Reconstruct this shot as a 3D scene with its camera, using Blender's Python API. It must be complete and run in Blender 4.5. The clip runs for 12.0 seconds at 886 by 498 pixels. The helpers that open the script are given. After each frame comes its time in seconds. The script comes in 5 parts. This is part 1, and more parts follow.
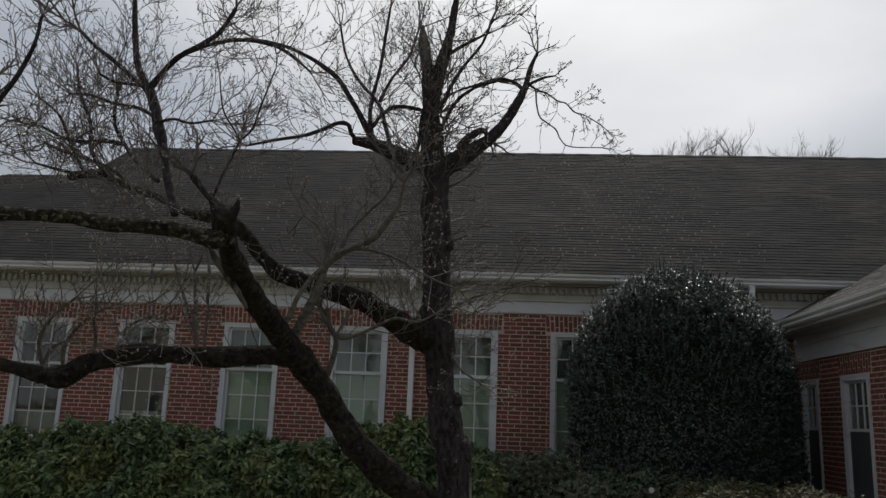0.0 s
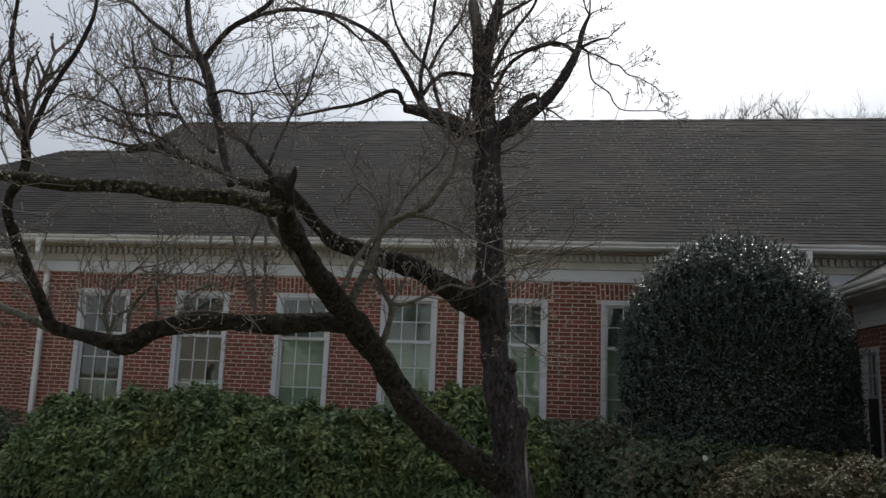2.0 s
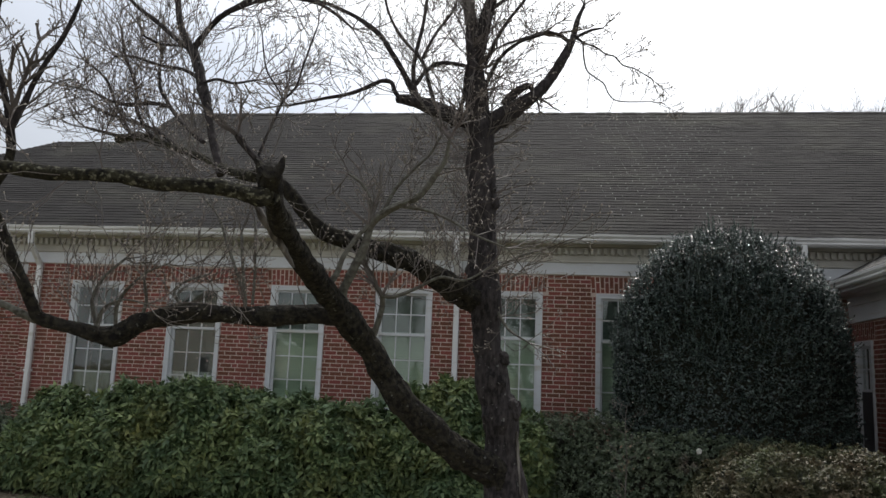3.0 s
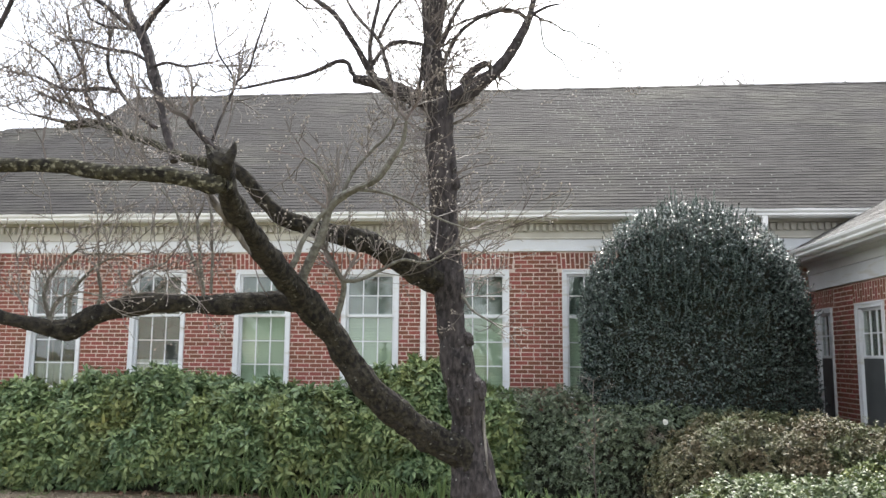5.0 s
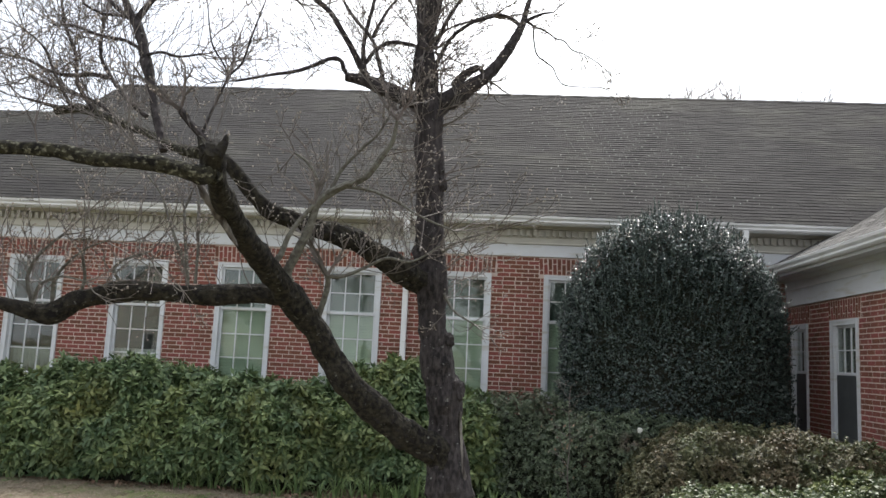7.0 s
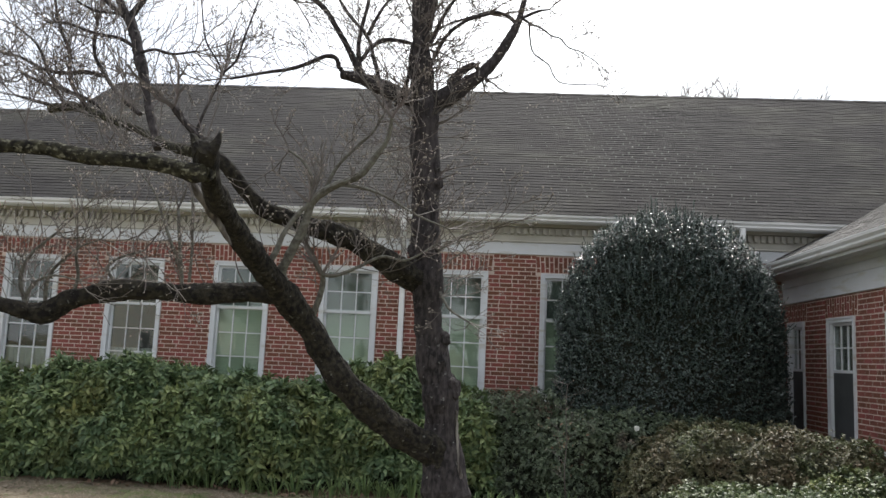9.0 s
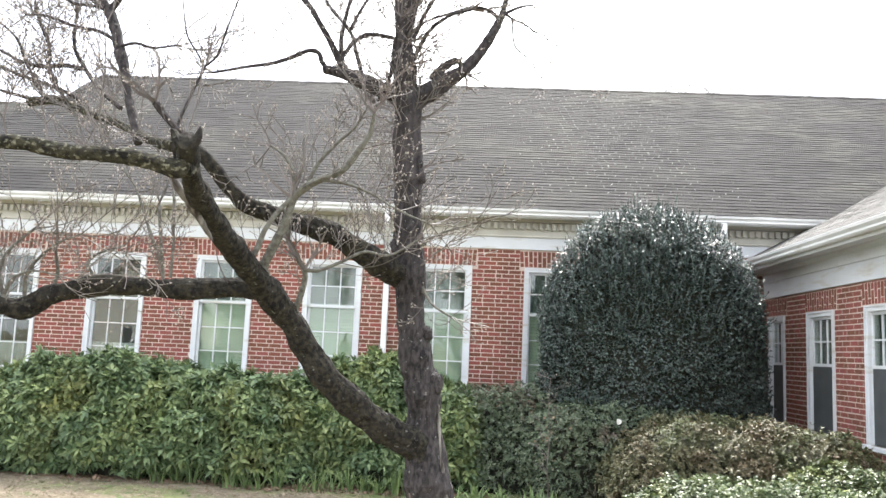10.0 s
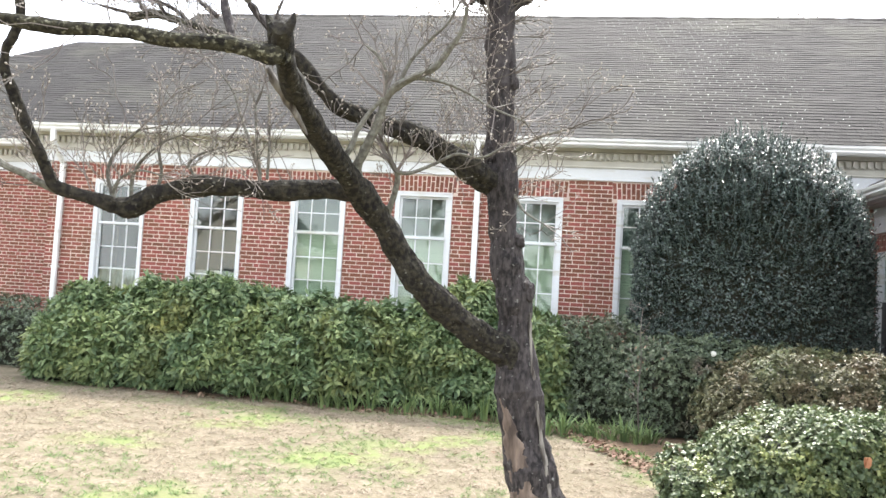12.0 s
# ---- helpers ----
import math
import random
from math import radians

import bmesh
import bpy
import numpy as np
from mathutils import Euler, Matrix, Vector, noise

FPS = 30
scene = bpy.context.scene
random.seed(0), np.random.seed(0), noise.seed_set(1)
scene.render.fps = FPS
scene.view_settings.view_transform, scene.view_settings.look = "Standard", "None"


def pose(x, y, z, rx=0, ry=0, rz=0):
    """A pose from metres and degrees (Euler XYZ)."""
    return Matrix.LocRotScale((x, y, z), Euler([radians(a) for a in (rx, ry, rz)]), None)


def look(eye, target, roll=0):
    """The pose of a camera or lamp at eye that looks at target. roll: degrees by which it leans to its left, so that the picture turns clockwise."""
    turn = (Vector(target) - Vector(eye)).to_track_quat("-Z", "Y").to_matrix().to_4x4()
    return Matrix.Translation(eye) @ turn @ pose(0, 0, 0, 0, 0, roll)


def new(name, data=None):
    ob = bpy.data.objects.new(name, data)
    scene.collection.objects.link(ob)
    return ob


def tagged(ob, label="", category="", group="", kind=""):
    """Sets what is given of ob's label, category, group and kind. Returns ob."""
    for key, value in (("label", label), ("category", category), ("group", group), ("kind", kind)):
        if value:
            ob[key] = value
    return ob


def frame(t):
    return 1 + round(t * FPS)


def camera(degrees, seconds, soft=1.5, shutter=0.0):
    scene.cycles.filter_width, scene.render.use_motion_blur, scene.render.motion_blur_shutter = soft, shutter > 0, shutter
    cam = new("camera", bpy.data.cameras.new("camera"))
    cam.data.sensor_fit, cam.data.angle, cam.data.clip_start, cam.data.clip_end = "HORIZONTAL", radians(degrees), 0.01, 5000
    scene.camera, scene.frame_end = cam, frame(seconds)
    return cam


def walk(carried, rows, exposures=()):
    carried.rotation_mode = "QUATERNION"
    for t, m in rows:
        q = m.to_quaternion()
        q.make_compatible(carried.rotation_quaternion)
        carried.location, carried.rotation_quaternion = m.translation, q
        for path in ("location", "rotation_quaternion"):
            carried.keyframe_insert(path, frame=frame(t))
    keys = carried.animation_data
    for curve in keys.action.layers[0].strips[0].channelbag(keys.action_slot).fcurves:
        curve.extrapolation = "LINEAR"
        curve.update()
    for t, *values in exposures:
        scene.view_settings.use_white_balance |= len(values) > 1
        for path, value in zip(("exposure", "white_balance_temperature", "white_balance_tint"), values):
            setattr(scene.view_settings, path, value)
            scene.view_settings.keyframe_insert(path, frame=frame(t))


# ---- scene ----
cam = camera(58.3, 12.0)
PATH = [
    (0, (1.64, 0.628, 1.478), (1.492, 2.579, 1.893), 2.2),
    (0.5, (1.642, 0.64, 1.485), (1.488, 2.592, 1.894), 2.3),
    (1, (1.634, 0.618, 1.473), (1.421, 2.567, 1.865), 2.2),
    (1.5, (1.624, 0.635, 1.463), (1.37, 2.587, 1.812), 2.2),
    (2, (1.605, 0.633, 1.461), (1.342, 2.586, 1.798), 2.2),
    (2.5, (1.607, 0.658, 1.456), (1.341, 2.612, 1.787), 2.3),
    (3, (1.62, 0.677, 1.462), (1.367, 2.635, 1.782), 2.3),
    (3.5, (1.628, 0.694, 1.464), (1.385, 2.655, 1.778), 2.2),
    (5.5, (1.651, 0.711, 1.488), (1.497, 2.688, 1.749), 0.4),
    (6, (1.64, 0.69, 1.48), (1.499, 2.667, 1.745), 1.5),
    (6.5, (1.639, 0.672, 1.472), (1.508, 2.649, 1.746), 2.7),
    (7, (1.645, 0.67, 1.474), (1.515, 2.647, 1.747), 2.7),
    (9, (1.652, 0.688, 1.477), (1.529, 2.666, 1.746), 2.6),
    (9.5, (1.667, 0.676, 1.475), (1.562, 2.656, 1.737), 2.6),
    (10, (1.664, 0.678, 1.482), (1.58, 2.66, 1.738), 2.5),
    (10.2, (1.662, 0.677, 1.478), (1.568, 2.658, 1.734), 2.3),
    (10.5, (1.643, 0.668, 1.438), (1.445, 2.645, 1.67), 1.5),
    (11, (1.64, 0.675, 1.408), (1.361, 2.646, 1.607), 1.8),
    (11.5, (1.621, 0.704, 1.389), (1.298, 2.671, 1.554), 2.0),
    (12, (1.653, 0.735, 1.291), (1.353, 2.71, 1.395), 3.4),
]
EXPOSURES = [(0.0, -0.9), (0.5, -0.85), (1.0, -0.75), (1.5, -0.5), (2.0, -0.35), (2.5, -0.12), (3.0, 0.0), (3.5, 0.15), (5.3, 1.8), (5.5, 1.7), (6.0, 1.97),
             (6.5, 1.33), (7.0, 0.9), (9.0, 0.7), (9.5, 1.57), (10.0, 2.2), (10.5, 2.36), (11.0, 2.36), (11.5, 2.36), (12.0, 2.31)]
walk(cam, [(t, look(eye, target, roll)) for t, eye, target, roll in PATH], EXPOSURES)

GROUND = -0.33      # level of the lawn; heights count from the datum of the path
WALL_Y = 13.6       # face of the long brick wall
WING_X = 6.33       # face of the wing's brick wall

# ---- world and sun ----
SUN_ELEV, SUN_TURN = 53.0, 8.0      # height; degrees east of straight ahead
world = bpy.data.worlds.new("overcast_sky")
scene.world = world
world.use_nodes = True
wn, wl = world.node_tree.nodes, world.node_tree.links
wn.clear()
w_out = wn.new("ShaderNodeOutputWorld")
w_bg = wn.new("ShaderNodeBackground")
w_sky = wn.new("ShaderNodeTexSky")
w_sky.sky_type = "NISHITA"
w_sky.sun_disc = False
w_sky.sun_elevation = radians(SUN_ELEV)
w_sky.sun_rotation = radians(SUN_TURN)
w_sky.air_density, w_sky.dust_density = 1.0, 3.0
w_co = wn.new("ShaderNodeTexCoord")
w_map = wn.new("ShaderNodeMapping")
w_map.inputs["Scale"].default_value = (1.0, 1.0, 2.6)
w_noise = wn.new("ShaderNodeTexNoise")
w_noise.inputs["Scale"].default_value = 2.2
w_noise.inputs["Detail"].default_value = 5.0
w_noise.inputs["Roughness"].default_value = 0.5
w_ramp = wn.new("ShaderNodeValToRGB")
w_ramp.color_ramp.elements[0].position, w_ramp.color_ramp.elements[0].color = 0.3, (0.6, 0.6, 0.6, 1)
w_ramp.color_ramp.elements[1].position, w_ramp.color_ramp.elements[1].color = 0.62, (0.95, 0.95, 0.95, 1)
w_mix = wn.new("ShaderNodeMix")
w_mix.data_type = "RGBA"
# cloud layer, brightest round the veiled sun
w_dot = wn.new("ShaderNodeVectorMath")
w_dot.operation = "DOT_PRODUCT"
w_dot.inputs[1].default_value = (math.sin(radians(SUN_TURN)) * math.cos(radians(SUN_ELEV)),
                                 math.cos(radians(SUN_TURN)) * math.cos(radians(SUN_ELEV)), math.sin(radians(SUN_ELEV)))
w_glow = wn.new("ShaderNodeValToRGB")
w_glow.color_ramp.interpolation = "EASE"
w_glow.color_ramp.elements[0].position, w_glow.color_ramp.elements[0].color = 0.55, (0.29, 0.30, 0.315, 1)
w_glow.color_ramp.elements[1].position, w_glow.color_ramp.elements[1].color = 1.0, (0.88, 0.875, 0.87, 1)
w_mid = w_glow.color_ramp.elements.new(0.75)
w_mid.color = (0.37, 0.395, 0.44, 1)
w_near = w_glow.color_ramp.elements.new(0.86)
w_near.color = (0.66, 0.67, 0.685, 1)
w_gain = wn.new("ShaderNodeVectorMath")
w_gain.operation = "SCALE"
w_gain.inputs["Scale"].default_value = 24.0
wl.new(w_co.outputs["Generated"], w_dot.inputs[0])
wl.new(w_dot.outputs["Value"], w_glow.inputs["Fac"])
wl.new(w_glow.outputs["Color"], w_gain.inputs[0])
wl.new(w_gain.outputs["Vector"], w_mix.inputs["B"])
wl.new(w_co.outputs["Generated"], w_map.inputs["Vector"])
wl.new(w_map.outputs["Vector"], w_noise.inputs["Vector"])
wl.new(w_noise.outputs["Fac"], w_ramp.inputs["Fac"])
wl.new(w_ramp.outputs["Color"], w_mix.inputs["Factor"])
wl.new(w_sky.outputs["Color"], w_mix.inputs["A"])
wl.new(w_mix.outputs["Result"], w_bg.inputs["Color"])
w_bg.inputs["Strength"].default_value = 0.1
wl.new(w_bg.outputs["Background"], w_out.inputs["Surface"])

sun_data = bpy.data.lights.new("sun", "SUN")
sun_data.energy, sun_data.angle, sun_data.color = 2.2, radians(4), (1.0, 0.96, 0.9)
sun = new("sun", sun_data)
sun_dir = Vector((math.sin(radians(SUN_TURN)) * math.cos(radians(SUN_ELEV)),
                  math.cos(radians(SUN_TURN)) * math.cos(radians(SUN_ELEV)), math.sin(radians(SUN_ELEV))))
sun.matrix_world = look(sun_dir * 60, (0, 0, 0))


# ---- materials ----
def material(name, base, rough=0.7, spec=0.5, vary=None, scale=8.0, detail=6.0, fine=None, fine_scale=90.0,
             bump=0.0, bump_scale=60.0, island=0.0, objects=0.0, stretch=(1, 1, 1), translucent=0.0, metal=0.0,
             patch=None, patch_scale=0.6, patch_at=(0.5, 0.62), patch_stretch=(1, 1, 1)):
    """Principled surface: base colour wanders to vary (broad) and fine (grain), shapes of patch lie on top."""
    m = bpy.data.materials.new(name)
    m.use_nodes = True
    n, l = m.node_tree.nodes, m.node_tree.links
    b = n["Principled BSDF"]
    b.inputs["Roughness"].default_value = rough
    b.inputs["Specular IOR Level"].default_value = spec
    b.inputs["Metallic"].default_value = metal
    co = n.new("ShaderNodeNewGeometry")
    mp = n.new("ShaderNodeMapping")
    mp.inputs["Scale"].default_value = stretch
    l.new(co.outputs["Position"], mp.inputs["Vector"])

    def mix(fac, a, colour, kind="MIX"):
        x = n.new("ShaderNodeMix")
        x.data_type, x.blend_type = "RGBA", kind
        if hasattr(fac, "links"):
            l.new(fac, x.inputs["Factor"])
        else:
            x.inputs["Factor"].default_value = fac
        if hasattr(a, "links"):
            l.new(a, x.inputs["A"])
        else:
            x.inputs["A"].default_value = (*a, 1)
        if hasattr(colour, "links"):
            l.new(colour, x.inputs["B"])
        else:
            x.inputs["B"].default_value = (*colour, 1)
        return x.outputs["Result"]

    def cloud(sc, lo, hi, det=detail, vector=mp):
        t = n.new("ShaderNodeTexNoise")
        t.inputs["Scale"].default_value, t.inputs["Detail"].default_value = sc, det
        l.new(vector.outputs["Vector"], t.inputs["Vector"])
        r = n.new("ShaderNodeMapRange")
        r.inputs["From Min"].default_value, r.inputs["From Max"].default_value = lo, hi
        l.new(t.outputs["Fac"], r.inputs["Value"])
        return r.outputs["Result"], t.outputs["Fac"]

    colour = base
    if vary:
        colour = mix(cloud(scale, 0.35, 0.65)[0], colour, vary)
    if fine:
        colour = mix(cloud(fine_scale, 0.4, 0.68, 3.0)[0], colour, fine)
    if patch:
        mp2 = n.new("ShaderNodeMapping")
        mp2.inputs["Scale"].default_value = patch_stretch
        l.new(co.outputs["Position"], mp2.inputs["Vector"])
        colour = mix(cloud(patch_scale, patch_at[0], patch_at[1], 5.0, mp2)[0], colour, patch)
    if island or objects:
        if island:
            rnd = co.outputs["Random Per Island"]
        else:
            oi = n.new("ShaderNodeObjectInfo")
            rnd = oi.outputs["Random"]
        amount = island or objects
        hsv = n.new("ShaderNodeHueSaturation")
        r = n.new("ShaderNodeMapRange")
        r.inputs["To Min"].default_value, r.inputs["To Max"].default_value = 1 - amount, 1 + amount
        l.new(rnd, r.inputs["Value"])
        l.new(r.outputs["Result"], hsv.inputs["Value"])
        r2 = n.new("ShaderNodeMapRange")
        r2.inputs["To Min"].default_value, r2.inputs["To Max"].default_value = 0.5 + amount * 0.06, 0.5 - amount * 0.06
        l.new(rnd, r2.inputs["Value"])
        l.new(r2.outputs["Result"], hsv.inputs["Hue"])
        if hasattr(colour, "links"):
            l.new(colour, hsv.inputs["Color"])
        else:
            hsv.inputs["Color"].default_value = (*colour, 1)
        colour = hsv.outputs["Color"]
    if hasattr(colour, "links"):
        l.new(colour, b.inputs["Base Color"])
    else:
        b.inputs["Base Color"].default_value = (*colour, 1)
    if bump:
        bp = n.new("ShaderNodeBump")
        bp.inputs["Strength"].default_value, bp.inputs["Distance"].default_value = bump, 0.01
        l.new(cloud(bump_scale, 0, 1, 8.0)[1], bp.inputs["Height"])
        l.new(bp.outputs["Normal"], b.inputs["Normal"])
    if translucent:
        tr = n.new("ShaderNodeBsdfTranslucent")
        if hasattr(colour, "links"):
            l.new(colour, tr.inputs["Color"])
        else:
            tr.inputs["Color"].default_value = (*colour, 1)
        ms = n.new("ShaderNodeMixShader")
        ms.inputs["Fac"].default_value = translucent
        l.new(b.outputs["BSDF"], ms.inputs[1])
        l.new(tr.outputs["BSDF"], ms.inputs[2])
        l.new(ms.outputs["Shader"], n["Material Output"].inputs["Surface"])
    return m


def glass_material():
    m = bpy.data.materials.new("window_glass")
    m.use_nodes = True
    n, l = m.node_tree.nodes, m.node_tree.links
    n.clear()
    out = n.new("ShaderNodeOutputMaterial")
    clear, gloss, ms, fr = (n.new("ShaderNodeBsdfTransparent"), n.new("ShaderNodeBsdfGlossy"), n.new("ShaderNodeMixShader"),
                            n.new("ShaderNodeLayerWeight"))
    clear.inputs["Color"].default_value = (0.86, 0.9, 0.87, 1)
    gloss.inputs["Roughness"].default_value = 0.02
    fr.inputs["Blend"].default_value = 0.5
    power, rise = n.new("ShaderNodeMath"), n.new("ShaderNodeMath")
    power.operation, rise.operation = "POWER", "MULTIPLY_ADD"
    power.inputs[1].default_value = 5.0
    rise.inputs[1].default_value, rise.inputs[2].default_value = 0.91, 0.085
    l.new(fr.outputs["Facing"], power.inputs[0])
    l.new(power.outputs[0], rise.inputs[0])
    ge, wave, bp = n.new("ShaderNodeNewGeometry"), n.new("ShaderNodeTexNoise"), n.new("ShaderNodeBump")
    wave.inputs["Scale"].default_value = 3.0
    bp.inputs["Strength"].default_value, bp.inputs["Distance"].default_value = 0.1, 0.02
    l.new(ge.outputs["Position"], wave.inputs["Vector"])
    l.new(wave.outputs["Fac"], bp.inputs["Height"])
    l.new(bp.outputs["Normal"], gloss.inputs["Normal"])
    l.new(rise.outputs[0], ms.inputs["Fac"])
    l.new(clear.outputs["BSDF"], ms.inputs[1])
    l.new(gloss.outputs["BSDF"], ms.inputs[2])
    l.new(ms.outputs["Shader"], out.inputs["Surface"])
    return m


M_BRICK = material("red_brick", (0.2, 0.067, 0.046), 0.85, 0.3, vary=(0.135, 0.05, 0.039), scale=2.6, fine=(0.25, 0.095, 0.07),
                   fine_scale=45, bump=0.4, bump_scale=160, objects=0.24)
M_BRICK_MASS = material("red_brick_joined", (0.2, 0.067, 0.046), 0.85, 0.3, vary=(0.135, 0.05, 0.039), scale=2.6, fine=(0.25, 0.095, 0.07),
                        fine_scale=45, bump=0.4, bump_scale=160, island=0.24)
M_MORTAR = material("mortar", (0.62, 0.50, 0.43), 0.95, 0.2, vary=(0.48, 0.38, 0.33), scale=3, bump=0.3, bump_scale=200)
M_WHITE = material("white_paint", (0.69, 0.71, 0.74), 0.5, 0.4, vary=(0.6, 0.615, 0.635), scale=2.0, fine=(0.64, 0.65, 0.66),
                   fine_scale=40, bump=0.08, bump_scale=120, patch=(0.5, 0.48, 0.42), patch_scale=1.8, patch_at=(0.56, 0.75), patch_stretch=(1, 1, 6))
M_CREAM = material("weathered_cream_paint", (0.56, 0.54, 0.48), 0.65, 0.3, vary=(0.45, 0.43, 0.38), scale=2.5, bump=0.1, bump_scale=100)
M_GUTTER = material("white_gutter_enamel", (0.79, 0.79, 0.79), 0.35, 0.5, vary=(0.68, 0.68, 0.67), scale=1.2, patch=(0.45, 0.42, 0.36),
                    patch_scale=2.5, patch_at=(0.6, 0.8), patch_stretch=(1, 1, 4))
M_SHINGLE = material("asphalt_shingles", (0.0225, 0.0215, 0.0215), 0.9, 0.18, vary=(0.014, 0.013, 0.0135), scale=0.7, fine=(0.045, 0.042, 0.041),
                     fine_scale=120, bump=0.5, bump_scale=260, island=0.26, patch=(0.052, 0.05, 0.043), patch_scale=0.5, patch_at=(0.5, 0.7))
# lighter shingles for the wing: the sky's reflection is in this colour
M_SHINGLE_WING = material("sky_paled_shingles", (0.1, 0.097, 0.093), 0.85, 0.3, vary=(0.072, 0.07, 0.067), scale=0.9, fine=(0.18, 0.172, 0.16),
                          fine_scale=220, bump=0.5, bump_scale=260, island=0.14)
# pale colour that paints the sparkle on the roof
M_GLINT = material("pale_glint", (0.5, 0.5, 0.49), 0.5, 0.5)
M_GLASS = glass_material()
M_SCREEN = material("insect_screen", (0.055, 0.06, 0.062), 0.6, 0.4, vary=(0.075, 0.08, 0.082), scale=3)
M_BLIND = material("pale_window_blind", (0.55, 0.63, 0.49), 0.8, 0.2, vary=(0.44, 0.51, 0.41), scale=1.5, island=0.06)
# grey of the added panels that set how bright the panes look
M_PANE_TONE = material("grey_pane_tone", (0.17, 0.2, 0.18), 0.8, 0.2, vary=(0.12, 0.145, 0.132), scale=1.5)
M_CURTAIN = material("white_sheer_curtain", (0.5, 0.5, 0.48), 0.9, 0.1, vary=(0.4, 0.4, 0.4), scale=6)
# dark tone stands in for the shade inside the rooms
M_ROOM = material("room_gloom", (0.115, 0.14, 0.125), 0.9, 0.1, vary=(0.09, 0.11, 0.1), scale=1.0)
M_BARK = material("dark_furrowed_bark", (0.036, 0.031, 0.032), 0.9, 0.25, vary=(0.013, 0.0115, 0.012), scale=9, stretch=(1, 1, 0.45),
                  fine=(0.066, 0.057, 0.057), fine_scale=48, bump=1.0, bump_scale=55, patch=(0.19, 0.19, 0.18), patch_scale=46, patch_at=(0.66, 0.72))
M_BARK_PALE = material("lichen_grey_bark", (0.135, 0.126, 0.108), 0.9, 0.25, vary=(0.075, 0.069, 0.058), scale=14, fine=(0.19, 0.19, 0.165), fine_scale=50,
                       bump=0.7, bump_scale=80)
M_MOSS = material("mossy_bark", (0.022, 0.0195, 0.0185), 0.95, 0.15, vary=(0.01, 0.009, 0.0088), scale=9, fine=(0.046, 0.042, 0.031), fine_scale=42, bump=1.0,
                  bump_scale=55, patch=(0.15, 0.15, 0.13), patch_scale=50, patch_at=(0.65, 0.72))
M_LICHEN = material("lichen_crusted_bark", (0.02, 0.018, 0.015), 0.95, 0.15, vary=(0.011, 0.01, 0.009), scale=10, fine=(0.05, 0.047, 0.03), fine_scale=44, bump=1.0,
                    bump_scale=50, patch=(0.17, 0.163, 0.12), patch_scale=58, patch_at=(0.55, 0.66))
M_TWIG = material("red_brown_twigs", (0.082, 0.065, 0.057), 0.6, 0.4, vary=(0.18, 0.16, 0.147), scale=3, island=0.35)
M_BUD = material("grey_flower_buds", (0.34, 0.3, 0.26), 0.7, 0.3, island=0.3)
M_WOOD = material("bare_dead_wood", (0.2, 0.152, 0.124), 0.85, 0.2, vary=(0.06, 0.045, 0.038), scale=22, stretch=(1, 1, 0.25), bump=0.6, bump_scale=70)
M_WOOD_GREY = material("bleached_dead_wood", (0.23, 0.212, 0.19), 0.85, 0.2, vary=(0.05, 0.042, 0.038), scale=34, stretch=(1, 1, 0.18), bump=0.6, bump_scale=70)
M_LAUREL = material("broad_green_leaves", (0.162, 0.214, 0.088), 0.48, 0.32, vary=(0.1, 0.155, 0.075), scale=1.4, island=0.5, translucent=0.2,
                    patch=(0.15, 0.17, 0.06), patch_scale=1.1, patch_at=(0.52, 0.72))
M_HOLLY = material("glossy_holly_leaves", (0.07, 0.092, 0.082), 0.19, 0.45, vary=(0.056, 0.077, 0.068), scale=1.2, island=0.5, translucent=0.1)
M_DARKHEDGE = material("dark_small_leaves", (0.078, 0.108, 0.064), 0.42, 0.4, vary=(0.092, 0.116, 0.067), scale=1.6, island=0.5, translucent=0.1,
                       patch=(0.11, 0.085, 0.06), patch_scale=2.2, patch_at=(0.58, 0.72))
M_REDHEDGE = material("bronze_green_leaves", (0.088, 0.108, 0.048), 0.5, 0.25, vary=(0.112, 0.092, 0.052), scale=2.2, island=0.5, translucent=0.12)
M_LIGHTHEDGE = material("fresh_green_leaves", (0.108, 0.146, 0.058), 0.42, 0.34, vary=(0.07, 0.092, 0.05), scale=2.0, island=0.5, translucent=0.15,
                        patch=(0.16, 0.19, 0.06), patch_scale=2.0, patch_at=(0.56, 0.7))
# near-black for shells under leaves and shingles: shade put into the colour
M_CORE = material("shade_dark_core", (0.028, 0.033, 0.024), 0.95, 0.1, vary=(0.034, 0.032, 0.025), scale=9, bump=1.0, bump_scale=30)
M_LAWN = material("dormant_lawn", (0.195, 0.167, 0.124), 0.95, 0.15, vary=(0.125, 0.105, 0.075), scale=3.0, fine=(0.1, 0.085, 0.055), fine_scale=26,
                  bump=1.0, bump_scale=35, patch=(0.13, 0.155, 0.06), patch_scale=0.85, patch_at=(0.52, 0.64))
M_STRAW = material("straw_grass_blades", (0.27, 0.227, 0.178), 0.8, 0.2, vary=(0.23, 0.19, 0.135), scale=7.0, island=0.45, translucent=0.2)
M_GREENBLADE = material("green_grass_blades", (0.1, 0.17, 0.05), 0.7, 0.3, vary=(0.14, 0.19, 0.075), scale=2.0, island=0.35, translucent=0.3)
M_MULCH = material("leaf_mulch", (0.1, 0.07, 0.045), 0.95, 0.15, vary=(0.06, 0.045, 0.03), scale=6, fine=(0.16, 0.11, 0.075), fine_scale=35, bump=1.0, bump_scale=28)
M_LITTER = material("fallen_brown_leaves", (0.18, 0.125, 0.085), 0.8, 0.25, island=0.5, translucent=0.1)
